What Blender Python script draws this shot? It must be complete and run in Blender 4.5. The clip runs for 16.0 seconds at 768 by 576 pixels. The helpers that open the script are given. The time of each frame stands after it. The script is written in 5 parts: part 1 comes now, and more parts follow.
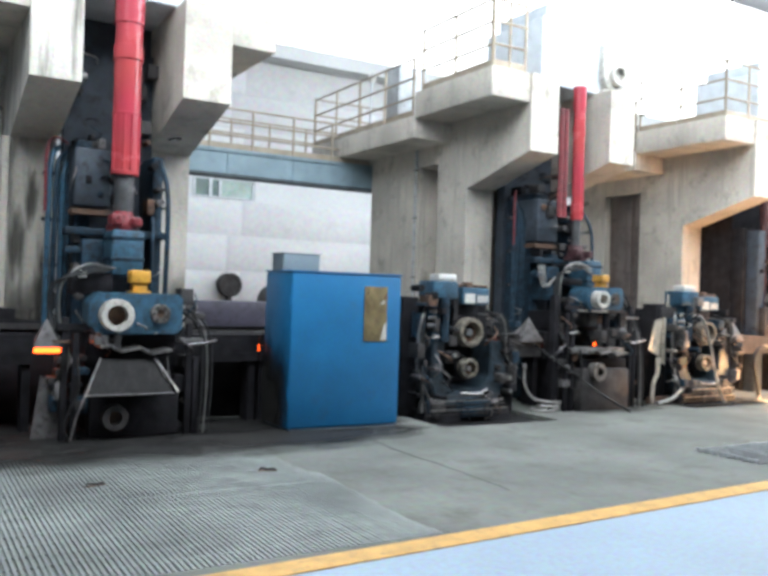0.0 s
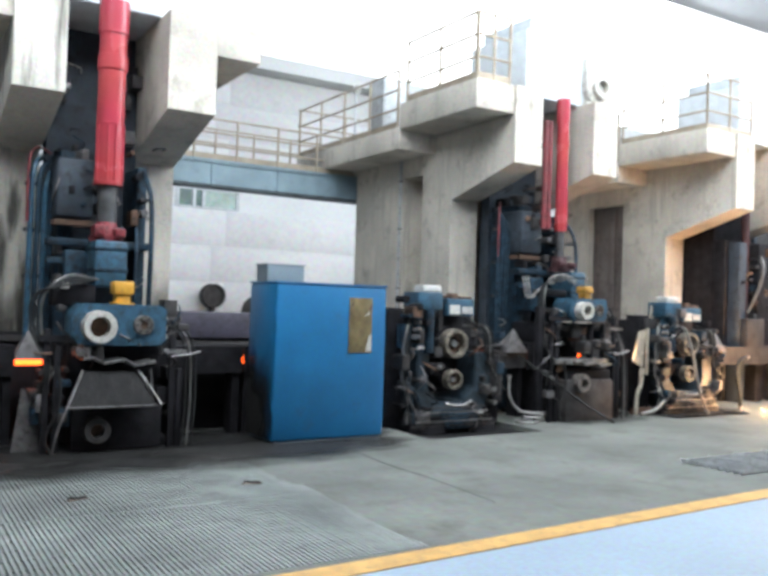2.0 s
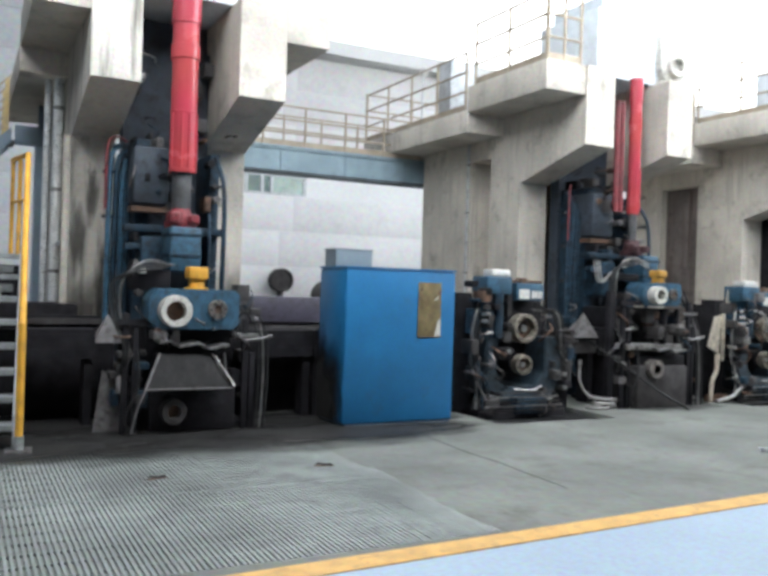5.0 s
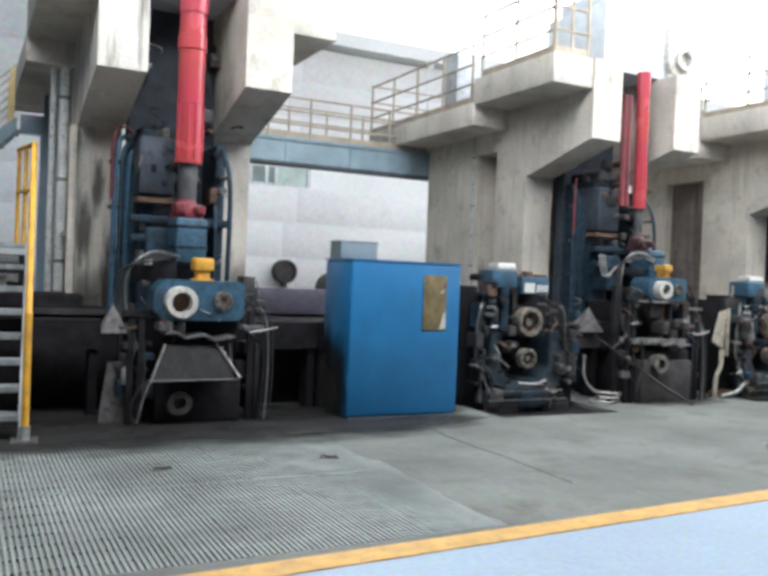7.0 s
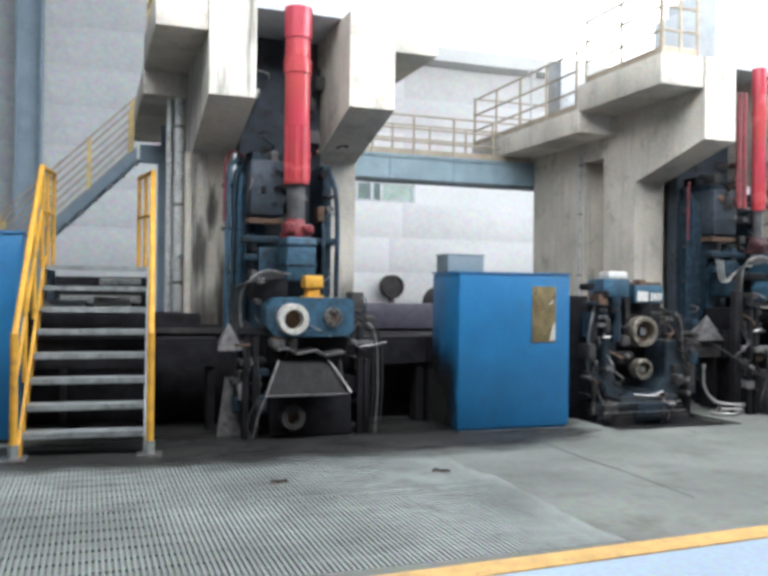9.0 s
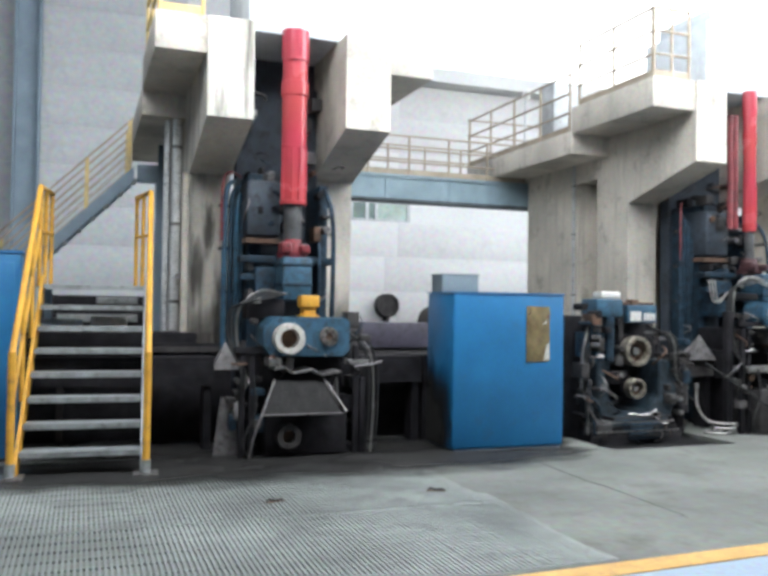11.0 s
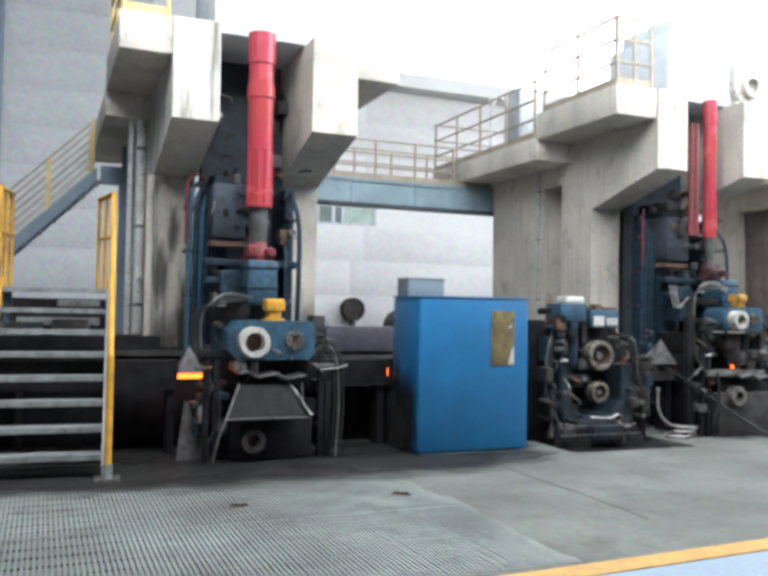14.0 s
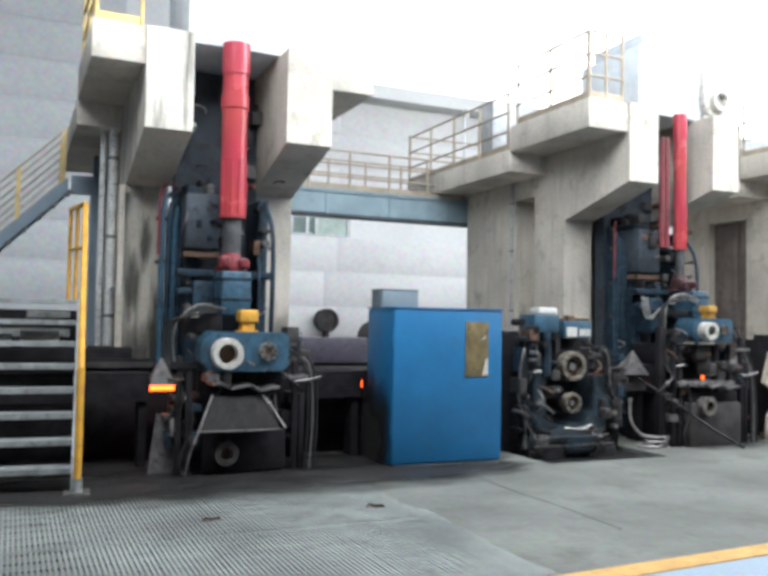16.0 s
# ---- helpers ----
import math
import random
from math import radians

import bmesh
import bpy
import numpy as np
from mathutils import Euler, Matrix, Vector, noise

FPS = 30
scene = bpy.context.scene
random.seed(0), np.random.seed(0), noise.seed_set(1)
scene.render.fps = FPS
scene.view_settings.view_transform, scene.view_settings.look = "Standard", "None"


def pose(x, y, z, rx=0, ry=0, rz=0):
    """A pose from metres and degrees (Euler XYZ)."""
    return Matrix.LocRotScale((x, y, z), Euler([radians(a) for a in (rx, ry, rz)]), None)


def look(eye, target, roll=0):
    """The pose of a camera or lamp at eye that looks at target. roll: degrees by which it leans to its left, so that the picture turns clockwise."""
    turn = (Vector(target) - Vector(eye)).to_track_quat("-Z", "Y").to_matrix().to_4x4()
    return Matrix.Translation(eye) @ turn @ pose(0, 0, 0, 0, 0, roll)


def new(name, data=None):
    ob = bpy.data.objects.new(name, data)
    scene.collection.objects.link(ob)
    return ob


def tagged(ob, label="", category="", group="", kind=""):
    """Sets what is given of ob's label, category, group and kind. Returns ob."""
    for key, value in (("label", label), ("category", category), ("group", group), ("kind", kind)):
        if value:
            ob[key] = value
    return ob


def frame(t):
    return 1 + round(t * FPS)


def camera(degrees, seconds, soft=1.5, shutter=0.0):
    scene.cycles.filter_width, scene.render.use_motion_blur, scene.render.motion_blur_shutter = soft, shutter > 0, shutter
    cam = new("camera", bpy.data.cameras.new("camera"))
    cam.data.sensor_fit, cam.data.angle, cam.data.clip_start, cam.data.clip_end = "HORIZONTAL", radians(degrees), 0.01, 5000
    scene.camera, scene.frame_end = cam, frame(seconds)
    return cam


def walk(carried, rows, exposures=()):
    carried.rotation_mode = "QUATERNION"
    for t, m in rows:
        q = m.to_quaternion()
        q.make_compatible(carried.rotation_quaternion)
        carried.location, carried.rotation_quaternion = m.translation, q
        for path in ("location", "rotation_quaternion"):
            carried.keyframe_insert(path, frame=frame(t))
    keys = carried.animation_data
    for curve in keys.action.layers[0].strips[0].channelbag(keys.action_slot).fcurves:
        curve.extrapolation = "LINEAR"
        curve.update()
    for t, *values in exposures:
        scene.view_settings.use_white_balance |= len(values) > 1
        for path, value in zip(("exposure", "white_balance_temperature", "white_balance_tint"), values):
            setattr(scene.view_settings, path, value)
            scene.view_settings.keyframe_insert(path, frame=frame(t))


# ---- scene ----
cam = camera(50.0, 16.0, 3.8)
PATH = [
    (0.0, pose(0.078, -0.005, 1.529, 90.37, -1.87, -30.70)),
    (0.5, pose(0.067, 0.004, 1.537, 90.11, -1.80, -30.66)),
    (1.0, pose(0.062, 0.010, 1.539, 90.58, -1.65, -30.19)),
    (1.5, pose(0.064, 0.008, 1.540, 91.18, -1.72, -30.82)),
    (2.0, pose(0.073, 0.014, 1.537, 91.14, -1.89, -31.83)),
    (2.5, pose(0.072, 0.022, 1.537, 91.11, -2.03, -29.01)),
    (3.0, pose(0.050, 0.014, 1.534, 90.90, -2.10, -28.08)),
    (3.5, pose(0.046, 0.017, 1.536, 90.59, -1.72, -27.63)),
    (4.0, pose(0.042, 0.020, 1.539, 90.18, -1.83, -27.38)),
    (6.5, pose(-0.001, 0.051, 1.548, 89.61, -1.85, -27.30)),
    (7.0, pose(-0.004, 0.054, 1.552, 89.30, -2.31, -27.18)),
    (7.5, pose(-0.010, 0.056, 1.548, 89.48, -2.33, -24.04)),
    (8.0, pose(-0.015, 0.048, 1.551, 89.92, -1.77, -21.15)),
    (8.5, pose(-0.012, 0.030, 1.552, 89.81, -1.16, -20.15)),
    (9.0, pose(-0.016, 0.029, 1.549, 90.07, -0.75, -19.75)),
    (9.5, pose(-0.025, 0.018, 1.551, 90.48, -1.06, -19.81)),
    (12.0, pose(-0.057, -0.057, 1.568, 91.68, -0.75, -20.45)),
    (12.5, pose(-0.055, -0.051, 1.566, 91.79, -1.26, -21.37)),
    (13.0, pose(-0.056, -0.041, 1.564, 91.74, -0.99, -22.14)),
    (13.5, pose(-0.053, -0.039, 1.560, 91.57, -1.05, -22.65)),
    (14.0, pose(-0.051, -0.038, 1.562, 91.67, -1.05, -22.50)),
    (14.5, pose(-0.054, -0.041, 1.561, 92.20, -1.22, -22.88)),
    (15.0, pose(-0.055, -0.035, 1.560, 92.20, -1.25, -23.40)),
    (15.5, pose(-0.057, -0.029, 1.563, 91.83, -1.32, -23.98)),
    (16.0, pose(-0.053, -0.026, 1.565, 92.46, -1.04, -24.33)),
]
walk(cam, PATH, [(0, 0.03, 6250, 8), (2.5, 0.0, 6280, 8), (3.5, -0.06, 6350, 9), (4.2, -0.02, 6420, 9.5), (7, 0.04, 6500, 10), (9, 0.18, 6500, 10), (13, 0.13, 6480, 9.5), (16, 0.09, 6480, 9.5)])

# ---- light: daylight through the long skylights, hazy bright sky ----
world = bpy.data.worlds.new("world")
scene.world = world
world.use_nodes = True
wn = world.node_tree.nodes
sky = wn.new("ShaderNodeTexSky")
sky.sky_type, sky.sun_disc = "NISHITA", False
sky.sun_elevation, sky.sun_rotation = radians(50), radians(150)
world.node_tree.links.new(sky.outputs["Color"], wn["Background"].inputs["Color"])
wn["Background"].inputs["Strength"].default_value = 0.15


def skylight(name, x, y, z, w, h, power, aim):
    d = bpy.data.lights.new(name, "AREA")
    d.shape, d.size, d.size_y, d.energy, d.color = "RECTANGLE", w, h, power, (0.945, 1.0, 1.045)
    ob = new(name, d)
    ob.matrix_basis = look((x, y, z), aim)
    return ob


# added lamps: unseen sloped glazing over the aisle, unseen flat skylight behind the portals, high opening in the back
# wall
skylight("skylight_front", 15.6, 4.5, 8.45, 38.8, 3.0, 4700, (15.6, 8.0, 4.95))
skylight("skylight_back", 23.5, 13.0, 13.9, 23, 5.6, 1000, (23.5, 13.4, 0))
skylight("clerestory_back", 18, 21.8, 11.2, 26, 5.0, 1000, (18, 0, 9.0))

# ---- the mill hall: materials ----
def mat(name, col, rough=0.6, metal=0.0, var=0.25, scale=3.0, fine=40.0, bump=0.15, dirt=None, dirt_amt=0.5, vary=0.0, streak=None, spec=0.5):
    """A painted or raw surface: broad stains, fine grain, relief and patches of dirt."""
    m = bpy.data.materials.new(name)
    m.use_nodes = True
    nt = m.node_tree
    n, l = nt.nodes, nt.links
    b = n["Principled BSDF"]
    co = n.new("ShaderNodeTexCoord")
    broad = n.new("ShaderNodeTexNoise")
    broad.inputs["Scale"].default_value, broad.inputs["Detail"].default_value = scale, 6
    grain = n.new("ShaderNodeTexNoise")
    grain.inputs["Scale"].default_value, grain.inputs["Detail"].default_value = fine, 4
    for x in (broad, grain):
        l.new(co.outputs["Object"], x.inputs["Vector"])
    ramp = n.new("ShaderNodeValToRGB")
    ramp.color_ramp.elements[0].position, ramp.color_ramp.elements[1].position = 0.3, 0.7
    ramp.color_ramp.elements[0].color = (*[c * (1 - var) for c in col], 1)
    ramp.color_ramp.elements[1].color = (*[min(1, c * (1 + var)) for c in col], 1)
    l.new(broad.outputs["Fac"], ramp.inputs["Fac"])
    mix = n.new("ShaderNodeMix")
    mix.data_type, mix.blend_type = "RGBA", "OVERLAY"
    mix.inputs["Factor"].default_value = 0.35
    l.new(ramp.outputs["Color"], mix.inputs["A"])
    l.new(grain.outputs["Color"], mix.inputs["B"])
    out = mix.outputs["Result"]
    if vary:
        info, hue = n.new("ShaderNodeObjectInfo"), n.new("ShaderNodeHueSaturation")
        mp = n.new("ShaderNodeMapRange")
        mp.inputs["To Min"].default_value, mp.inputs["To Max"].default_value = 1 - vary, 1 + vary
        l.new(info.outputs["Random"], mp.inputs["Value"])
        l.new(mp.outputs["Result"], hue.inputs["Value"])
        l.new(out, hue.inputs["Color"])
        out = hue.outputs["Color"]
    if dirt:
        d = n.new("ShaderNodeTexNoise")
        d.inputs["Scale"].default_value, d.inputs["Detail"].default_value, d.inputs["Roughness"].default_value = scale * 2.3, 9, 0.7
        l.new(co.outputs["Object"], d.inputs["Vector"])
        dr = n.new("ShaderNodeValToRGB")
        dr.color_ramp.elements[0].position, dr.color_ramp.elements[1].position = 0.62 - dirt_amt * 0.3, 0.75 - dirt_amt * 0.2
        l.new(d.outputs["Fac"], dr.inputs["Fac"])
        dm = n.new("ShaderNodeMix")
        dm.data_type = "RGBA"
        dm.inputs["B"].default_value = (*dirt, 1)
        l.new(dr.outputs["Color"], dm.inputs["Factor"])
        l.new(out, dm.inputs["A"])
        out = dm.outputs["Result"]
    if streak:
        mpg, sn, sr, sm = [n.new(k) for k in ("ShaderNodeMapping", "ShaderNodeTexNoise", "ShaderNodeValToRGB", "ShaderNodeMix")]
        mpg.inputs["Scale"].default_value = (5.0, 5.0, 0.35)
        sn.inputs["Scale"].default_value, sn.inputs["Detail"].default_value = 2.2, 5
        l.new(co.outputs["Object"], mpg.inputs["Vector"])
        l.new(mpg.outputs["Vector"], sn.inputs["Vector"])
        sr.color_ramp.elements[0].position, sr.color_ramp.elements[1].position = 0.52, 0.72
        l.new(sn.outputs["Fac"], sr.inputs["Fac"])
        sm.data_type = "RGBA"
        sm.inputs["B"].default_value = (*streak, 1)
        geo, sep, ab, inv, mul = [n.new(k) for k in ("ShaderNodeNewGeometry", "ShaderNodeSeparateXYZ", "ShaderNodeMath", "ShaderNodeMath", "ShaderNodeMath")]
        ab.operation, inv.operation, mul.operation = "ABSOLUTE", "SUBTRACT", "MULTIPLY"
        inv.inputs[0].default_value = 1.0
        l.new(geo.outputs["Normal"], sep.inputs["Vector"])
        l.new(sep.outputs["Z"], ab.inputs[0])
        l.new(ab.outputs["Value"], inv.inputs[1])
        l.new(inv.outputs["Value"], mul.inputs[0])
        l.new(sr.outputs["Color"], mul.inputs[1])
        l.new(mul.outputs["Value"], sm.inputs["Factor"])
        l.new(out, sm.inputs["A"])
        out = sm.outputs["Result"]
    l.new(out, b.inputs["Base Color"])
    rr = n.new("ShaderNodeMapRange")
    rr.inputs["To Min"].default_value, rr.inputs["To Max"].default_value = max(0.05, rough - 0.15), min(1, rough + 0.15)
    l.new(grain.outputs["Fac"], rr.inputs["Value"])
    l.new(rr.outputs["Result"], b.inputs["Roughness"])
    b.inputs["Metallic"].default_value = metal
    b.inputs["Specular IOR Level"].default_value = spec
    bp = n.new("ShaderNodeBump")
    bp.inputs["Strength"].default_value, bp.inputs["Distance"].default_value = bump, 0.02
    l.new(grain.outputs["Fac"], bp.inputs["Height"])
    l.new(bp.outputs["Normal"], b.inputs["Normal"])
    return m


def glow(name, col, strength):
    m = bpy.data.materials.new(name)
    m.use_nodes = True
    b = m.node_tree.nodes["Principled BSDF"]
    b.inputs["Base Color"].default_value = (*[c * 0.3 for c in col], 1)
    b.inputs["Emission Color"].default_value = (*col, 1)
    b.inputs["Emission Strength"].default_value = strength
    return m


CONCRETE = mat("concrete", (0.53, 0.485, 0.42), 0.9, var=0.2, scale=1.1, fine=25, bump=0.3, dirt=(0.31, 0.28, 0.235), dirt_amt=0.3, streak=(0.42, 0.385, 0.335))
CONCRETE_FLOOR = mat("floor_concrete", (0.150, 0.156, 0.140), 0.75, var=0.25, scale=0.9, fine=14, bump=0.35, dirt=(0.105, 0.101, 0.087), dirt_amt=0.36)
TREAD = mat("tread_steel", (0.24, 0.255, 0.255), 0.6, 0.2, var=0.3, scale=6, fine=50, dirt=(0.12, 0.12, 0.11), dirt_amt=0.35)
PAINT_FLOOR = mat("floor_paint", (0.33, 0.41, 0.49), 0.55, var=0.08, scale=0.6, fine=30, bump=0.06)
YELLOW = mat("yellow_paint", (0.60, 0.31, 0.035), 0.5, var=0.18, scale=5, fine=50, dirt=(0.25, 0.14, 0.05), dirt_amt=0.25)
YELLOW_LINE = mat("yellow_kerb_paint", (0.62, 0.36, 0.11), 0.6, var=0.18, scale=6, fine=50, dirt=(0.4, 0.24, 0.1), dirt_amt=0.35)
BLUE = mat("cabinet_blue", (0.008, 0.118, 0.27), 0.45, var=0.16, scale=2.2, fine=45, bump=0.06, dirt=(0.022, 0.10, 0.2), dirt_amt=0.2)
DULL_YELLOW = mat("dull_yellow_paint", (0.48, 0.25, 0.04), 0.55, var=0.25, scale=6, dirt=(0.15, 0.09, 0.04), dirt_amt=0.4)
MACH_BLUE = mat("machine_blue", (0.026, 0.078, 0.125), 0.5, var=0.3, scale=7, fine=40, bump=0.15, dirt=(0.016, 0.022, 0.028), dirt_amt=0.45)
DARK_BLUE = mat("dark_blue", spec=0.25, col=(0.016, 0.038, 0.060), rough=0.6, var=0.4, scale=7, fine=40, dirt=(0.010, 0.010, 0.012), dirt_amt=0.55)
GRIME = mat("grimy_steel", (0.037, 0.034, 0.034), 0.6, spec=0.3, var=0.5, scale=6, fine=50, bump=0.3, dirt=(0.055, 0.046, 0.042), dirt_amt=0.3)
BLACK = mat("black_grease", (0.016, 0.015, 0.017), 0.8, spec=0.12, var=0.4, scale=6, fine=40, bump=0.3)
STEEL = mat("worn_steel", (0.30, 0.29, 0.28), 0.4, 0.8, var=0.3, scale=7, fine=60, dirt=(0.08, 0.06, 0.05), dirt_amt=0.4)
GALV = mat("galvanised_steel", (0.46, 0.48, 0.49), 0.5, 0.3, var=0.2, scale=5, fine=60, dirt=(0.25, 0.24, 0.22), dirt_amt=0.3)
PALE_RING = mat("pale_flange", (0.47, 0.45, 0.41), 0.55, var=0.2, scale=9, fine=60, dirt=(0.2, 0.17, 0.13), dirt_amt=0.35)
RED = mat("red_paint", (0.36, 0.046, 0.060), 0.24, var=0.05, scale=1.2, fine=2, bump=0.0)
WHITE_WALL = mat("white_sheet", (0.66, 0.66, 0.65), 0.7, var=0.06, scale=0.5, fine=10, bump=0.05, dirt=(0.5, 0.5, 0.52), dirt_amt=0.15)
GREY_WALL = mat("grey_sheet", (0.42, 0.43, 0.45), 0.7, var=0.1, scale=0.5, fine=10, bump=0.05)
BEAM_BLUE = mat("girder_paint", (0.22, 0.30, 0.34), 0.55, var=0.15, scale=3, fine=40, dirt=(0.17, 0.21, 0.23), dirt_amt=0.25)
COLUMN_GREY = mat("column_paint", (0.20, 0.26, 0.31), 0.6, var=0.15, scale=2, fine=30)
# darkened girder paint: the flange's underside shade is in the colour
COLUMN_DARK = mat("shaded_girder_paint", (0.06, 0.075, 0.085), 0.7, var=0.3, scale=3, fine=30, dirt=(0.03, 0.03, 0.03), dirt_amt=0.4)
RAIL_YELLOW = mat("faded_yellow_paint", (0.55, 0.40, 0.16), 0.55, var=0.2, scale=5, fine=40, dirt=(0.3, 0.24, 0.15), dirt_amt=0.35)
RAIL_PALE = mat("pale_rail_paint", (0.33, 0.27, 0.20), 0.5, var=0.2, scale=5, fine=40)
PLATE = mat("sign_plate", (0.19, 0.145, 0.07), 0.4, 0.2, var=0.35, scale=7, fine=40, dirt=(0.12, 0.085, 0.05), dirt_amt=0.4)
WHITE_CAP = mat("white_plastic", (0.55, 0.54, 0.51), 0.5, var=0.1, scale=8, dirt=(0.35, 0.3, 0.25), dirt_amt=0.3)
HOSE = mat("black_hose", (0.014, 0.014, 0.014), 0.5, spec=0.3, var=0.3, scale=10)
HOSE_PALE = mat("braided_hose", (0.15, 0.145, 0.14), 0.35, 0.5, var=0.3, scale=12, dirt=(0.08, 0.07, 0.06), dirt_amt=0.35)
RUST = mat("rusty_steel", (0.13, 0.075, 0.05), 0.8, 0.2, var=0.4, scale=6, fine=40, bump=0.4, dirt=(0.04, 0.03, 0.025), dirt_amt=0.4)
HOT = glow("hot_steel", (1.0, 0.10, 0.012), 8.0)
DULL_RED = mat("dull_red_paint", (0.16, 0.025, 0.03), 0.5, var=0.3, scale=6, dirt=(0.05, 0.02, 0.02), dirt_amt=0.4)
# gearbox blue washed pale: the glare's haze is in the colour
HAZED_BLUE = mat("hazed_blue_paint", (0.58, 0.62, 0.65), 0.5, var=0.12, scale=5, fine=40, dirt=(0.45, 0.49, 0.52), dirt_amt=0.2)

DUCT = mat("duct_sheet", (0.85, 0.85, 0.83), 0.3, 0.3, var=0.15, scale=6, fine=40, dirt=(0.4, 0.38, 0.34), dirt_amt=0.25)
HOSE_LIGHT = mat("light_hose", (0.27, 0.26, 0.245), 0.35, 0.3, var=0.25, scale=12, dirt=(0.12, 0.1, 0.09), dirt_amt=0.3)
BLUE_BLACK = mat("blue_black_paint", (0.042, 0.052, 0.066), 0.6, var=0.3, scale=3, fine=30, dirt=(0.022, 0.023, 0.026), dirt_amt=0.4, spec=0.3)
CONCRETE_STREAK = mat("streaked_concrete", (0.55, 0.515, 0.455), 0.9, var=0.15, scale=1.3, fine=25, bump=0.3, dirt=(0.40, 0.37, 0.32), dirt_amt=0.3, streak=(0.15, 0.14, 0.12))
FUNNEL = mat("dull_sheet", (0.15, 0.14, 0.14), 0.6, 0.3, var=0.3, scale=8, fine=50, dirt=(0.05, 0.045, 0.04), dirt_amt=0.4)
RING_DULL = mat("dull_ring", (0.17, 0.155, 0.14), 0.5, 0.4, var=0.4, scale=10, fine=50, dirt=(0.04, 0.03, 0.025), dirt_amt=0.5)
SPINDLE = mat("dull_spindle", (0.075, 0.075, 0.078), 0.5, 0.3, var=0.3, scale=6, fine=40, dirt=(0.03, 0.03, 0.032), dirt_amt=0.4)
JOINT_DARK = mat("joint_dark", (0.06, 0.022, 0.025), 0.5, var=0.4, scale=8, dirt=(0.03, 0.015, 0.015), dirt_amt=0.5)
JOINT_RED = mat("joint_red", (0.19, 0.025, 0.032), 0.45, var=0.35, scale=8, dirt=(0.05, 0.015, 0.015), dirt_amt=0.45)


# ---- building blocks ----
def bx(bm, x0, x1, y0, y1, z0, z1, bevel=0.0):
    vs = bmesh.ops.create_cube(bm, size=1)["verts"]
    bmesh.ops.scale(bm, vec=(x1 - x0, y1 - y0, z1 - z0), verts=vs)
    bmesh.ops.translate(bm, vec=((x0 + x1) / 2, (y0 + y1) / 2, (z0 + z1) / 2), verts=vs)
    if bevel:
        es = list({e for v in vs for e in v.link_edges})
        bmesh.ops.bevel(bm, geom=es, offset=bevel, segments=2, profile=0.5, affect="EDGES")
    return bm


def cyl(bm, a, b, r, seg=16, r2=None):
    a, b = Vector(a), Vector(b)
    d = b - a
    m = Matrix.Translation((a + b) / 2) @ d.to_track_quat("Z", "Y").to_matrix().to_4x4()
    bmesh.ops.create_cone(bm, cap_ends=True, segments=seg, radius1=r, radius2=r if r2 is None else r2, depth=d.length, matrix=m)
    return bm


def ring(bm, c, axis, r, rin, depth, seg=28):
    """A short thick tube round c along the unit axis."""
    q = Vector(axis).to_track_quat("Z", "Y").to_matrix().to_4x4()
    q = Matrix.Translation(c) @ q
    prof = [(rin, -depth / 2), (r * 0.96, -depth / 2), (r, -depth / 2 + 0.04 * r), (r, depth / 2 - 0.04 * r), (r * 0.96, depth / 2), (rin, depth / 2)]
    rows = [[bm.verts.new(q @ Vector((p * math.cos(a), p * math.sin(a), h))) for p, h in prof] for a in (2 * math.pi * k / seg for k in range(seg))]
    for k in range(seg):
        u, v = rows[k], rows[(k + 1) % seg]
        for j in range(len(prof)):
            i = (j + 1) % len(prof)
            bm.faces.new((u[j], v[j], v[i], u[i]))
    return bm


def prism(bm, outline, y0, y1, axis="y"):
    """A solid from an outline in the x-z plane (axis y), the y-z plane (axis x) or the x-y plane (axis z)."""
    def at(p, q, h):
        return {"y": (p, h, q), "x": (h, p, q), "z": (p, q, h)}[axis]
    a = [bm.verts.new(at(p, q, y0)) for p, q in outline]
    b = [bm.verts.new(at(p, q, y1)) for p, q in outline]
    fs = [bm.faces.new(a), bm.faces.new(b[::-1])]
    n = len(a)
    for k in range(n):
        fs.append(bm.faces.new((a[k], b[k], b[(k + 1) % n], a[(k + 1) % n])))
    bmesh.ops.recalc_face_normals(bm, faces=fs)
    return bm


def tube(bm, pts, r, seg=7, steps=6):
    """A bent hose or rod through the points."""
    ps = [Vector(p) for p in pts]
    if len(ps) > 2 and steps > 1:
        ext = [2 * ps[0] - ps[1], *ps, 2 * ps[-1] - ps[-2]]
        out = []
        for k in range(1, len(ext) - 2):
            p0, p1, p2, p3 = ext[k - 1:k + 3]
            for s in range(steps):
                t = s / steps
                out.append(0.5 * (2 * p1 + (p2 - p0) * t + (2 * p0 - 5 * p1 + 4 * p2 - p3) * t * t + (3 * p1 - p0 - 3 * p2 + p3) * t ** 3))
        ps = out + [ps[-1]]
    rows = []
    for k, p in enumerate(ps):
        d = (ps[min(k + 1, len(ps) - 1)] - ps[max(k - 1, 0)]).normalized()
        u = d.cross(Vector((0.31, 0.87, 0.38))).normalized()
        v = d.cross(u)
        rows.append([bm.verts.new(p + r * (math.cos(a) * u + math.sin(a) * v)) for a in (2 * math.pi * j / seg for j in range(seg))])
    for a, b in zip(rows, rows[1:]):
        for j in range(seg):
            i = (j + 1) % seg
            bm.faces.new((a[j], a[i], b[i], b[j]))
    bm.faces.new(rows[0][::-1])
    bm.faces.new(rows[-1])
    return bm


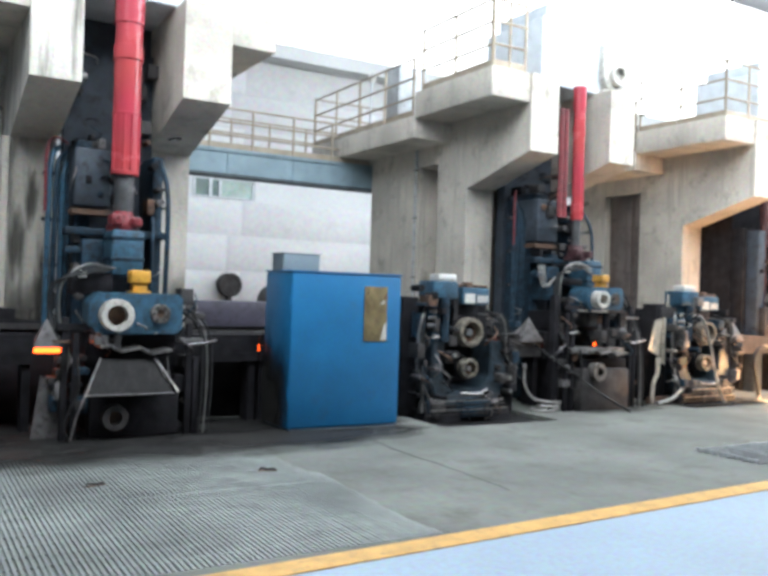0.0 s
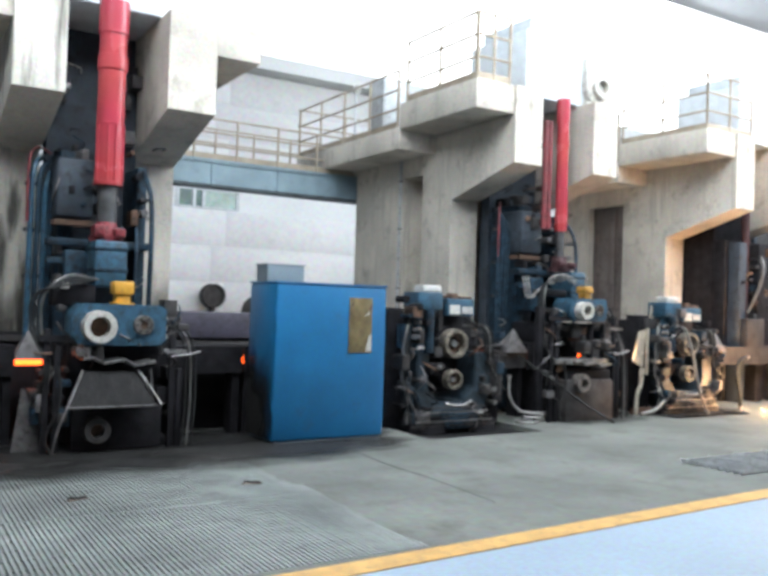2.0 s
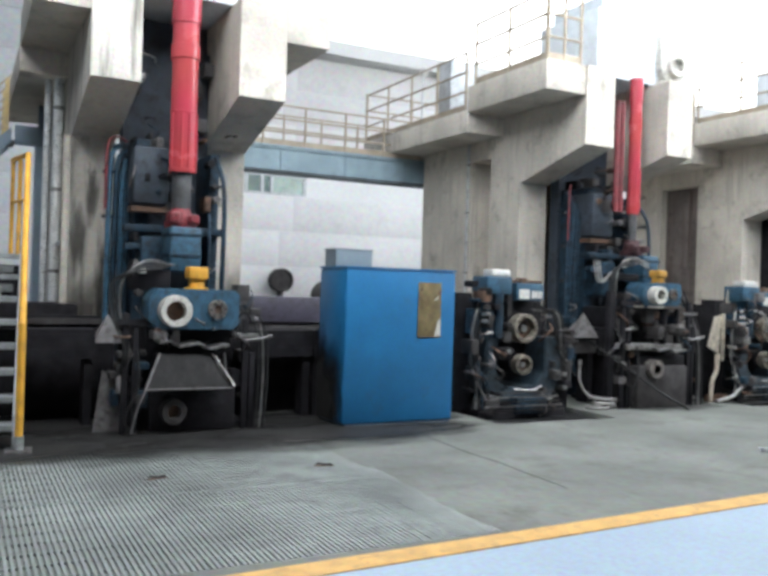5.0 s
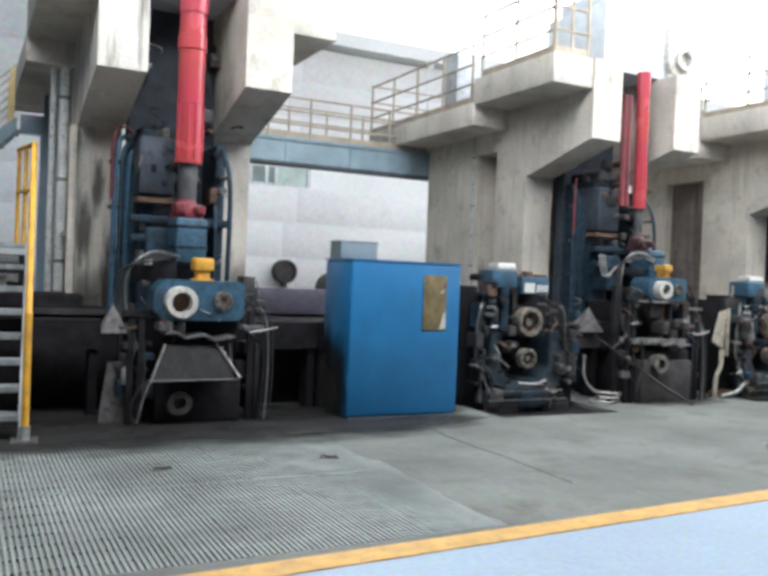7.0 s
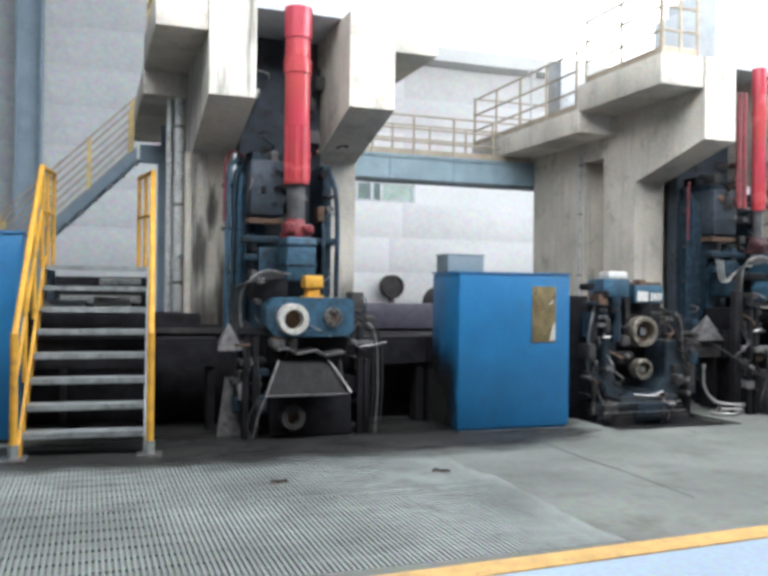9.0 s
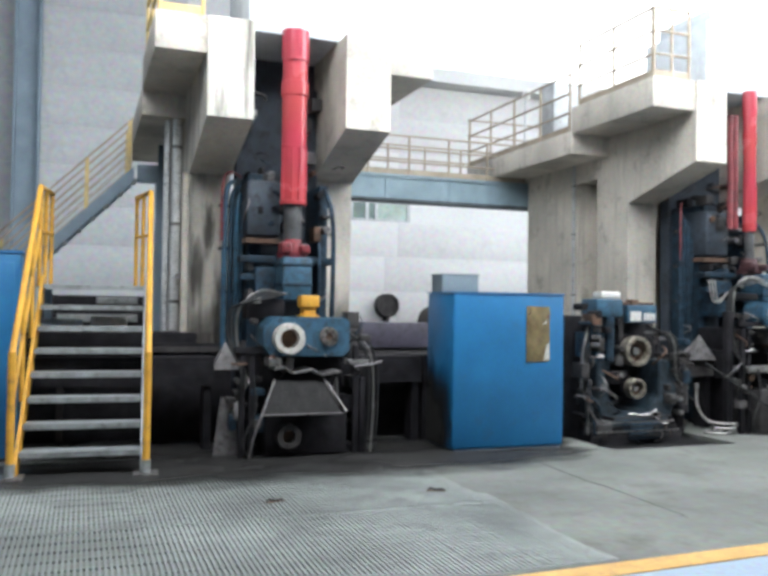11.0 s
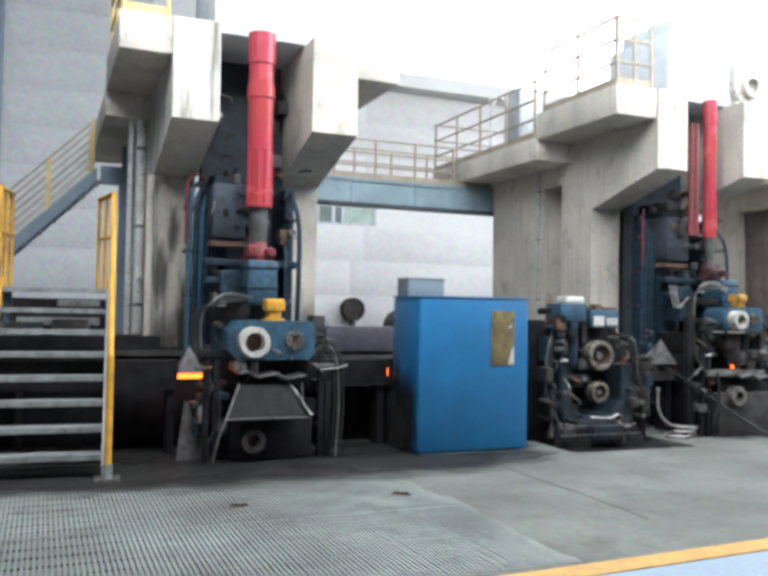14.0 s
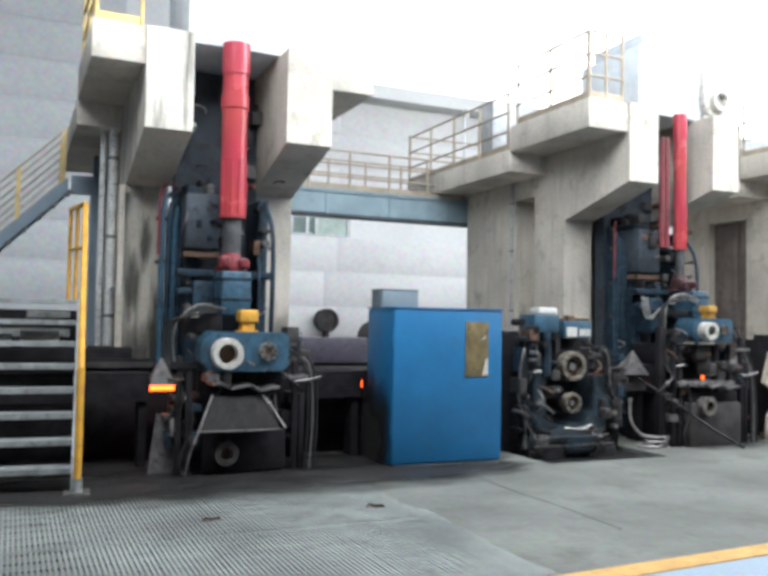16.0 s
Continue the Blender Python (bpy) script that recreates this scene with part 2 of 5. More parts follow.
def mesh_of(name, bm, material, smooth=True):
    me = bpy.data.meshes.new(name)
    bmesh.ops.recalc_face_normals(bm, faces=bm.faces)
    bm.to_mesh(me)
    bm.free()
    me.materials.append(material)
    if smooth:
        me.shade_smooth()
        me.set_sharp_from_angle(angle=radians(35))
    return me


def part(name, bm, material, parent=None, label=""):
    ob = new(name, mesh_of(name, bm, material))
    if parent:
        ob.parent = parent
    return tagged(ob, label)


def thing(name, at, label, category, group="", kind="", turn=0):
    ob = new(name)
    ob.matrix_basis = pose(*at, 0, 0, turn)
    ob.empty_display_size = 0.2
    return tagged(ob, label, category, group, kind)


def B():
    return bmesh.new()

# ---- structure ----
def structure(name, bm, material, label, category):
    return tagged(part(name, bm, material), label, category, "", "structure")


# hall shell
X0, X1, Y0, Y1, ZR = -130.0, 96.0, -13.0, 22.0, 14.0
GX0, GX1, GY0, GY1 = -6.0, 3.2, 4.33, 8.05      # the grating field
PITS = [(5.6, 7.35, 7.8, 9.6), (10.2, 11.95, 8.0, 9.6)]


def floor_sheet():
    """One concrete sheet with the pits under the stands left open, and a shallow tray under the grating."""
    xs = sorted({X0, X1, GX0, GX1, 1.4, *[v for p in PITS for v in p[:2]]})
    ys = sorted({Y0, Y1, GY0, GY1, 8.72, *[v for p in PITS for v in p[2:]]})
    bm = B()
    for xa, xb in zip(xs, xs[1:]):
        for ya, yb in zip(ys, ys[1:]):
            cx, cy = (xa + xb) / 2, (ya + yb) / 2
            if any(p[0] < cx < p[1] and p[2] < cy < p[3] for p in PITS) or (GX0 < cx < GX1 and GY0 < cy < GY1) or (GX0 < cx < 1.4 and GY1 < cy < 8.72):
                continue
            bm.faces.new([bm.verts.new(v) for v in ((xa, ya, 0), (xb, ya, 0), (xb, yb, 0), (xa, yb, 0))])
    for xa, xb, ya, yb, d in [(*p, 0.5) for p in PITS] + [(GX0, GX1, GY0, GY1, 0.02), (GX0, 1.4, GY1, 8.72, 0.02)]:
        lo = [bm.verts.new(v) for v in ((xa, ya, -d), (xb, ya, -d), (xb, yb, -d), (xa, yb, -d))]
        hi = [bm.verts.new((*v.co[:2], 0)) for v in lo]
        bm.faces.new(lo)
        for k in range(4):
            bm.faces.new((lo[k], lo[(k + 1) % 4], hi[(k + 1) % 4], hi[k]))
    bmesh.ops.remove_doubles(bm, verts=bm.verts, dist=0.0005)
    return bm


structure("ground", floor_sheet(), CONCRETE_FLOOR, "stained grey concrete mill floor with pits under the stands", "floor")


def edge(x):
    """The walkway's edge, which runs slightly askew to the mill line."""
    return 4.13 + 0.045 * x


# black fill stands in for the shade inside the pits
for p in PITS:
    structure("water", bx(B(), p[0] + 0.002, p[1] - 0.002, p[2] + 0.002, p[3] - 0.002, -0.3, -0.06), HOSE, "black surface added in the stand pit to darken it", "oily water")
structure("floor", prism(B(), [(-30, Y0), (40, Y0), (40, edge(40) - 0.2), (-30, edge(-30) - 0.2)], 0.0, 0.004, "z"), PAINT_FLOOR, "pale blue painted walkway floor beside the edge strip", "floor")
structure("trim", prism(B(), [(-30, edge(-30) - 0.2), (40, edge(40) - 0.2), (40, edge(40)), (-30, edge(-30))], 0.0, 0.012, "z"), YELLOW_LINE, "worn yellow painted edge strip along the walkway", "kerb")
structure("wall_front", bx(B(), X0, X1, Y0 - 0.2, Y0, 0, 7.4), GREY_WALL, "grey sheet wall of the hall", "wall")
structure("wall_left", bx(B(), X0 - 0.2, X0, Y0, Y1, 0, ZR), GREY_WALL, "grey sheet wall of the hall", "wall")
structure("wall_right", bx(B(), X1, X1 + 0.2, Y0, Y1, 0, ZR), GREY_WALL, "grey sheet wall of the hall", "wall")


# roof out of view, laid out round the added skylight lamps
def roof():
    bm = B()
    bx(bm, X0, X1, Y0 - 0.2, 3.4, 7.4, 7.6)
    bx(bm, X0, X1, 5.62, 5.8, 9.55, ZR)
    for ya, yb in ((5.62, 10.0), (16.0, Y1)):
        bx(bm, X0, X1, ya, yb, ZR, ZR + 0.2)
    for xa, xb in ((X0, -3.8), (35.0, X1)):
        prism(bm, [(3.4, 7.4), (5.62, 9.6), (5.62, 9.8), (3.4, 7.6)], xa, xb, "x")
    return bm


structure("ceiling", roof(), GREY_WALL, "grey sheet roof with long skylight openings", "roof")

# back wall: a low run under the clerestory opening, a full-height run beside it, a window cut through
WIN = (7.0, 8.73, 4.02, 4.58)


def back_wall():
    bm = B()
    for xa, xb, za, zb in ((X0, 4.4, 0, ZR), (4.4, WIN[0], 0, 8.4), (WIN[1], X1, 0, 8.4), (WIN[0], WIN[1], 0, WIN[2]), (WIN[0], WIN[1], WIN[3], 8.4)):
        bx(bm, xa, xb, Y1, Y1 + 0.2, za, zb)
    return bm


wall_b = structure("wall_back", back_wall(), WHITE_WALL, "white sheet-clad wall of the hall with level seams", "wall")
win = tagged(thing("window_1", ((WIN[0] + WIN[1]) / 2, Y1, WIN[2]), "small grey-framed strip window in the white wall", "window"), kind="structure")
WW, WH = WIN[1] - WIN[0], WIN[3] - WIN[2]
fr = B()
MULLIONS = (0.0, 0.27, 0.43, 1.0)
for f_ in MULLIONS:
    xc = -WW / 2 + WW * f_
    bx(fr, xc - 0.045, xc + 0.045, -0.03, 0.08, 0, WH)
for z in (0.0, WH - 0.05):
    bx(fr, -WW / 2, WW / 2, -0.032, 0.078, z, z + 0.05)
part("window_frame", fr, GALV, win)
PANE = mat("window_glass", (0.10, 0.16, 0.14), 0.15, var=0.3, scale=1.5, fine=8, bump=0.02)
PANE_PALE = mat("window_blind", (0.30, 0.38, 0.33), 0.3, var=0.2, scale=2.5, fine=8, bump=0.02)
for k, m_ in enumerate((PANE, PANE, PANE_PALE)):
    part("pane", bx(B(), -WW / 2 + WW * MULLIONS[k] + 0.047, -WW / 2 + WW * MULLIONS[k + 1] - 0.047, 0.02, 0.03, 0.052, WH - 0.052), m_, win)

# hazy sky beyond the clerestory
HAZE = glow("hazy_sky", (1.0, 1.0, 1.0), 3.0)
structure("backdrop", bx(B(), -20, 90, 34, 34.1, 2, 40), HAZE, "white hazy sky beyond the clerestory opening", "sky")


SPLIT = 10.75
# brown for the recess back, with the recess's shade put into it
RECESS_BROWN = mat("recess_shade_brown", (0.15, 0.125, 0.115), 0.6, var=0.25, scale=2, fine=30, dirt=(0.08, 0.065, 0.06), dirt_amt=0.4, streak=(0.1, 0.07, 0.06))


def pier(xa, xb, ya, yb, low, haunch, passage):
    """One concrete wall along y: front pier with haunch and cantilever head, a recess, and a rear pier."""
    bm = B()
    prism(bm, [(ya, 0), (10.25, 0), (10.25, haunch), (8.8, low), (8.8, 4.66), (SPLIT, 4.66), (SPLIT, 4.3), (13.2, 4.3), (13.2, 3.65), (ya, 3.65)], xa, xb, "x")
    prism(bm, [(yb, 0), (13.2, 0), (13.2, 3.649), (yb, 3.649)], xa, xb, "x")
    if not passage:
        prism(bm, [(ya, 0), (yb, 0), (yb, 3.648), (ya, 3.648)], xb - 0.1, xb - 0.02, "x")
    return bm


def portal(name, piers, left, right, rec=(11.04, 11.6), low=3.58, haunch=3.18, first=None, passage=False):
    """Two piers, given by their sides, and the platform that runs from left to right over them."""
    (xa, xb), (xc, xd) = piers
    mid = (xb + xc) / 2
    p = tagged(thing(name, (mid, 11, 0), "grey stained concrete portal frame carrying a drive platform", "concrete frame"), kind="structure")

    def local(bm):
        bmesh.ops.translate(bm, vec=(-mid, -11, 0), verts=bm.verts)
        return bm
    part("wall_pier", local(pier(xa, xb, *rec, low, haunch, passage)), first or CONCRETE, p)
    part("wall_pier", local(pier(xc, xd, *rec, low, haunch, False)), CONCRETE, p)
    # ribbed panel added across the recess to make it dark
    if passage:
        part("recess_panel", local(bx(B(), xa + 0.16, xa + 0.2, rec[0] + 0.002, rec[1] - 0.002, 0, 3.646)), RECESS_BROWN, p, "brown panel with the recess's shade put into its colour")
        part("panel_rib", local(bx(B(), xa + 0.14, xa + 0.158, rec[0] + 0.3, rec[0] + 0.34, 0.05, 3.6)), RECESS_BROWN, p)
    part("front_slab", local(bx(B(), left, xa, 8.83, SPLIT, 4.255, 4.66, 0.012)), CONCRETE, p, "pale stained concrete platform edge")
    if right > xd:
        part("front_slab", local(bx(B(), xd, right, 8.83, SPLIT, 4.255, 4.66, 0.012)), CONCRETE, p, "pale stained concrete platform edge")
    part("rear_slab", local(bx(B(), left, right, SPLIT + 0.002, 14.4, 3.96, 4.309, 0.012)), CONCRETE, p)
    # dark block added to shut off the sky behind the shaft
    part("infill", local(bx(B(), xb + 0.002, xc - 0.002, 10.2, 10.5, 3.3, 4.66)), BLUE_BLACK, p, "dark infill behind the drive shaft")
    return p


portal_1 = portal("portal_1", ((1.146, 1.65), (2.695, 3.235)), 0.6, 3.77, first=CONCRETE_STREAK)
portal("portal_2", ((7.585, 8.09), (9.11, 9.61)), 6.91, 9.61)
portal("portal_3", ((12.53, 13.03), (14.1, 14.6)), 11.77, 15.1, (11.28, 12.2), 3.38, 2.95, passage=True)
g = tagged(thing("girder", (5.6, 13.36, 3.42), "blue-grey painted steel girder walkway between the portals", "girder"), kind="structure")
part("web", bx(B(), -2.6, 2.3, -0.02, 0.02, 0.03, 0.40), BEAM_BLUE, g)
# dark paint stands in for shade under the girder
part("flange", bx(B(), -2.6, 2.3, -0.15, 0.15, -0.02, 0.028), COLUMN_DARK, g, "lower flange with its underside shade put into the paint")
part("flange", bx(B(), -2.6, 2.3, -0.15, 0.15, 0.39, 0.42), BEAM_BLUE, g)
part("face_plate", bx(B(), -2.6, 2.3, -0.12, -0.10, 0.03, 0.388), BEAM_BLUE, g)
part("deck", bx(B(), -2.6, 2.3, -0.16, 1.2, 0.422, 0.45), BEAM_BLUE, g)
for k in range(4):
    part("stiffener", bx(B(), -2.0 + 1.2 * k, -1.98 + 1.2 * k, -0.145, -0.121, 0.03, 0.388), BEAM_BLUE, g)
for x in (-1.7, -1.25):
    c = structure("column", bx(bx(B(), x, x + 0.06, 21.2, 21.7, 0, ZR), x + 0.54, x + 0.6, 21.2, 21.7, 0, ZR) if x != -1.25 else bx(B(), x - 0.386, x + 0.086, 21.42, 21.48, 0, ZR), COLUMN_GREY, "blue-grey painted steel hall column", "column")
structure("crane_beam", bx(B(), 4.41, X1, 21.3, 21.95, 8.0, 8.4), WHITE_WALL, "pale steel crane beam along the wall", "beam")


# ---- railings and platforms ----
def railing(at, run, height, label, material, posts=4, bars=3, group="platform railings", turn=0):
    r = thing("railing", at, label, "railing", group, turn=turn)
    for k in range(posts):
        x = run * k / (posts - 1)
        part("post", cyl(B(), (x, 0, 0), (x, 0, height), 0.022, 8), material, r)
    for k in range(bars):
        z = height * (k + 1) / bars
        part("rail", cyl(B(), (-0.03, 0, z), (run + 0.03, 0, z), 0.019, 8), material, r)
    part("toe_board", bx(B(), 0, run, -0.006, 0.006, 0, 0.1), material, r)
    return r


PALE = "pale painted tubular railing round the platform"
GIRDER_RAIL = "pale painted tubular railing along the girder walkway"
railing((3.73, 13.24, 3.87), 3.78, 0.68, GIRDER_RAIL, RAIL_PALE, 6, 3)
railing((3.80, 14.5, 3.87), 3.78, 0.78, GIRDER_RAIL, RAIL_PALE, 6, 3)
railing((6.95, 14.36, 4.309), 3.5, 0.9, PALE, RAIL_PALE, 5, 3, turn=-90)
railing((6.95, 14.38, 4.309), 3.0, 0.92, PALE, RAIL_PALE, 4, 3)
railing((6.95, 10.6, 4.66), 1.7, 0.92, PALE, RAIL_PALE, 3, 3, turn=-90)
railing((6.95, 8.87, 4.66), 0.56, 0.92, PALE, RAIL_PALE, 3, 3)
railing((11.82, 10.7, 4.66), 1.82, 0.92, PALE, RAIL_PALE, 3, 3, turn=-90)
railing((11.82, 14.3, 4.309), 3.5, 0.92, PALE, RAIL_PALE, 5, 3, turn=-90)
railing((11.82, 8.88, 4.66), 1.2, 0.92, PALE, RAIL_PALE, 3, 3)
railing((0.64, 10.55, 4.66), 1.7, 0.92, "pale yellow tubular railing round the platform", RAIL_YELLOW, 3, 3, turn=-90)
railing((0.64, 8.88, 4.66), 0.46, 0.92, "pale yellow tubular railing round the platform", RAIL_YELLOW, 2, 3)


def drive_unit(x, tone):
    d = thing("drive_gearbox", (x, 9.6, 4.66), "blue gearbox bridging the concrete platform, haze put into its colour", "gearbox", "drive gearboxes")
    part("housing", bx(B(), -0.6, 0.6, -0.45, 0.9, 0.0, 1.0, 0.04), tone, d)
    part("cover", bx(B(), -0.44, 0.44, -0.35, 0.8, 1.0, 1.25, 0.05), tone, d)
    return d


drive_unit(2.24, HAZED_BLUE)
drive_unit(8.66, HAZED_BLUE)
drive_unit(13.66, HAZED_BLUE)
cab = thing("platform_cabinet", (7.5, 12.0, 4.309), "pale grey electrical cabinet on the rear platform", "cabinet")
part("body", bx(B(), -0.28, 0.28, -0.25, 0.25, 0.05, 1.05, 0.015), GALV, cab)
part("door", bx(B(), -0.25, 0.25, -0.27, -0.252, 0.09, 1.0, 0.006), GALV, cab)
part("plinth", bx(B(), -0.26, 0.26, -0.23, 0.23, 0, 0.05), GRIME, cab)
fanm = thing("blower", (9.45, 9.2, 4.66), "pale cream blower with a round inlet on the platform", "blower")
part("casing", cyl(B(), (0, -0.16, 0.3), (0, 0.16, 0.3), 0.26, 24), PALE_RING, fanm)
part("inlet", ring(B(), (0, -0.2, 0.3), (0, 1, 0), 0.16, 0.11, 0.1), PALE_RING, fanm)
part("outlet", bx(B(), -0.26, -0.02, -0.14, 0.14, 0.3, 0.75, 0.02), PALE_RING, fanm)
part("foot", bx(B(), -0.24, 0.24, -0.14, 0.14, 0, 0.08), PALE_RING, fanm)
lampt = thing("platform_lamp", (7.9, 13.9, 4.309), "small white lamp head on a thin pole", "lamp")
part("pole", cyl(B(), (0, 0, 0), (0, 0, 1.35), 0.02, 8), GALV, lampt)
part("head", cyl(B(), (0, 0, 1.35), (0.0, -0.12, 1.45), 0.09, 16, 0.05), WHITE_CAP, lampt)


# ---- stairs ----
def stairs_low():
    s = thing("stair_flight", (-0.045, 7.86, 0), "grey steel stair with open treads and yellow painted handrails", "stairs", turn=-4)
    rise, run, w = 0.22, 0.22, 0.515
    for k in range(8):
        y, z = 0.08 + run * k, rise * (k + 1)
        t = B()
        bx(t, -w, w, y, y + 0.23, z - 0.012, z, 0.003)
        bx(t, -w, w, y, y + 0.018, z - 0.05, z - 0.0125)
        part("tread", t, TREAD, s)
    for sx in (-1, 1):
        st = B()
        a = [(0.0, 0.0), (0.14, 0.0), (1.86, 1.72), (1.86, 1.86), (1.72, 1.86), (0.0, 0.14)]
        prism(st, a, sx * (w + 0.006), sx * (w + 0.034), "x")
        part("stringer", st, YELLOW if sx < 0 else TREAD, s)
        x = sx * (w + 0.06)
        bend = 0.16 if sx > 0 else -0.04
        h = B()
        tube(h, [(x, 0.0, 0.06), (x, 0.0, 1.12)], 0.035, 10, 1)
        part("post", h, YELLOW, s)
        part("foot_plate", bx(B(), x - 0.11, x + 0.11, -0.12, 0.12, 0, 0.025, 0.004), STEEL, s, "flat steel foot plate")
        part("foot_socket", cyl(B(), (x, 0, 0.025), (x, 0, 0.14), 0.045, 12), TREAD, s)
        part("handrail", tube(B(), [(x, 0.0, 1.1), (x, 1.72, 2.82), (x - bend, 2.5, 2.84)], 0.03, 10, 1), YELLOW, s)
        part("mid_rail", tube(B(), [(x, 0.0, 0.62), (x, 1.72, 2.34), (x - bend, 2.5, 2.36)], 0.02, 8, 1), YELLOW, s)
        for y in (0.62, 1.2, 1.74, 2.1, 2.48):
            zb = min(y, 1.74) * 1.0
            xb = x - bend * max(0.0, y - 1.72) / 0.78
            part("post", cyl(B(), (xb, y, zb), (xb, y, zb + 1.1 if y < 1.8 else 2.84), 0.023, 8), YELLOW, s)
    part("landing", bx(B(), -0.62, 0.62, 1.86, 2.6, 1.72, 1.76), GALV, s)
    for sx in (-0.56, 0.56):
        part("leg", bx(B(), sx - 0.04, sx + 0.04, 2.48, 2.56, 0, 1.72), COLUMN_GREY, s)
    return s


stairs_low()


def stairs_high():
    s = thing("stair_flight", (0.62, 12.9, 0), "steep steel stair with yellow railing up to the platform", "stairs")
    for y in (0.0, 0.75):
        part("stringer", prism(B(), [(0.02, 3.64), (0.02, 3.42), (-2.6, 0.80), (-2.6, 1.02)], y, y + 0.05, "y"), COLUMN_GREY, s)
    for k in range(13):
        part("tread", bx(B(), -0.12 - 0.2 * k, 0.08 - 0.2 * k, 0.052, 0.748, 3.45 - 0.2 * k, 3.475 - 0.2 * k), GALV, s)
    for y in (0.02, 0.78):
        for k, h in enumerate((0.14, 0.27, 0.40, 0.53, 0.66, 0.79)):
            part("rail", tube(B(), [(0.0, y, 3.58 + h), (-2.55, y, 1.03 + h)], 0.016 if k == 5 else 0.009, 8, 1), RAIL_PALE, s)
        for k in range(5):
            x = -0.05 - 0.6 * k
            part("post", bx(B(), x - 0.03, x + 0.03, y - 0.012, y + 0.012, 3.56 + x, 4.38 + x), RAIL_YELLOW, s)
    part("leg", bx(B(), -2.6, -2.5, 0.3, 0.4, 0, 1.0), COLUMN_GREY, s)
    part("landing", bx(B(), -3.4, -2.6, 0.0, 0.8, 0.92, 0.98), GALV, s)
    part("leg", bx(B(), -3.35, -3.25, 0.3, 0.4, 0, 0.92), COLUMN_GREY, s)
    part("post_column", bx(B(), 0.33, 0.50, -0.18, -0.02, 0, 3.378), COLUMN_GREY, s)
    part("cross_beam", bx(B(), 0.06, 0.62, -0.198, -0.06, 3.38, 3.64, 0.006), COLUMN_GREY, s)
    part("hanger", bx(B(), 0.36, 0.46, -0.15, -0.08, 3.641, 3.958), COLUMN_GREY, s)
    return s


stairs_high()
duct = thing("steel_duct", (1.06, 10.9, 0), "bright galvanised vertical duct beside the concrete pier", "pipe")
part("pipe", cyl(B(), (0, 0, 1.0), (0, 0, 3.97), 0.06, 18), DUCT, duct)
part("pipe", cyl(B(), (-0.11, 0.12, 0.6), (-0.11, 0.12, 3.97), 0.04, 14), DUCT, duct)
for z in (1.6, 2.6, 3.6):
    part("clamp", ring(B(), (0, 0, z), (0, 0, 1), 0.066, 0.052, 0.04), STEEL, duct)
# pale strip and bracket added for the light on the pier's side
part("lit_side_strip", bx(B(), 0.0, 0.075, -0.78, -0.67, 0.3, 3.16, 0.006), CONCRETE, duct, "pale strip standing in for the lit side of the pier")
part("bracket", bx(B(), 0.0, 0.09, -0.668, -0.1, 1.9, 1.95), GALV, duct)
part("base", bx(B(), -0.14, 0.14, -0.14, 0.2, 0, 1.02, 0.01), GRIME, duct)

cond = thing("conduit_pipe", (7.555, 11.66, 0), "thin grey conduit clipped up the concrete pier", "pipe")
part("pipe", cyl(B(), (0, 0, 0.0), (0, 0, 3.955), 0.022, 10), GALV, cond)
for z in (0.8, 1.8, 2.8, 3.6):
    part("clip", bx(B(), -0.03, 0.028, -0.035, 0.035, z, z + 0.03, 0.004), STEEL, cond)

PALE_GREY = mat("grey_cover", (0.25, 0.26, 0.25), 0.6, var=0.3, scale=5, dirt=(0.1, 0.1, 0.095), dirt_amt=0.35)
PLATES = ((-0.03, 0.48, 1.56, 1.645), (-0.5, 0.48, 1.32, 1.42), (-0.5, 0.2, 0.98, 1.07), (-0.12, 0.2, 0.44, 0.53))
# dark pump set seen through the stair
ps = thing("pump_set", (0.15, 11.3, 0), "dark grimy pump set with pale cover plates behind the stair", "pump set")
part("body", bx(B(), -0.72, 0.62, -0.05, 0.5, 0.0, 1.66, 0.02), BLACK, ps)
for xa, xb, za, zb in PLATES:
    part("cover_plate", bx(B(), xa, xb, -0.075, -0.052, za, zb, 0.004), PALE_GREY, ps)
for x in (-0.6, -0.1, 0.45):
    part("bracket", bx(B(), x, x + 0.06, -0.12, -0.0515, 0.2, 0.62, 0.008), GRIME, ps)
part("pipe", cyl(B(), (-0.7, -0.14, 0.78), (0.6, -0.14, 0.78), 0.035, 12), GRIME, ps)

# ---- cabinets ----
c = thing("control_cabinet", (4.43, 8.42, 0), "bright blue painted steel cabinet with a worn brown sign plate", "cabinet")
part("body", bx(B(), -0.695, 0.695, -0.33, 0.4, 0.03, 1.73, 0.03), BLUE, c)
part("lid", bx(B(), -0.70, 0.70, -0.335, 0.405, 1.73, 1.75, 0.006), BLUE, c)
part("plinth", bx(B(), -0.66, 0.66, -0.31, 0.38, 0, 0.03), COLUMN_GREY, c)
part("sign_plate", bx(B(), 0.20, 0.50, -0.338, -0.3325, 0.98, 1.6, 0.001), PLATE, c, "scratched brown sign plate with torn edges")
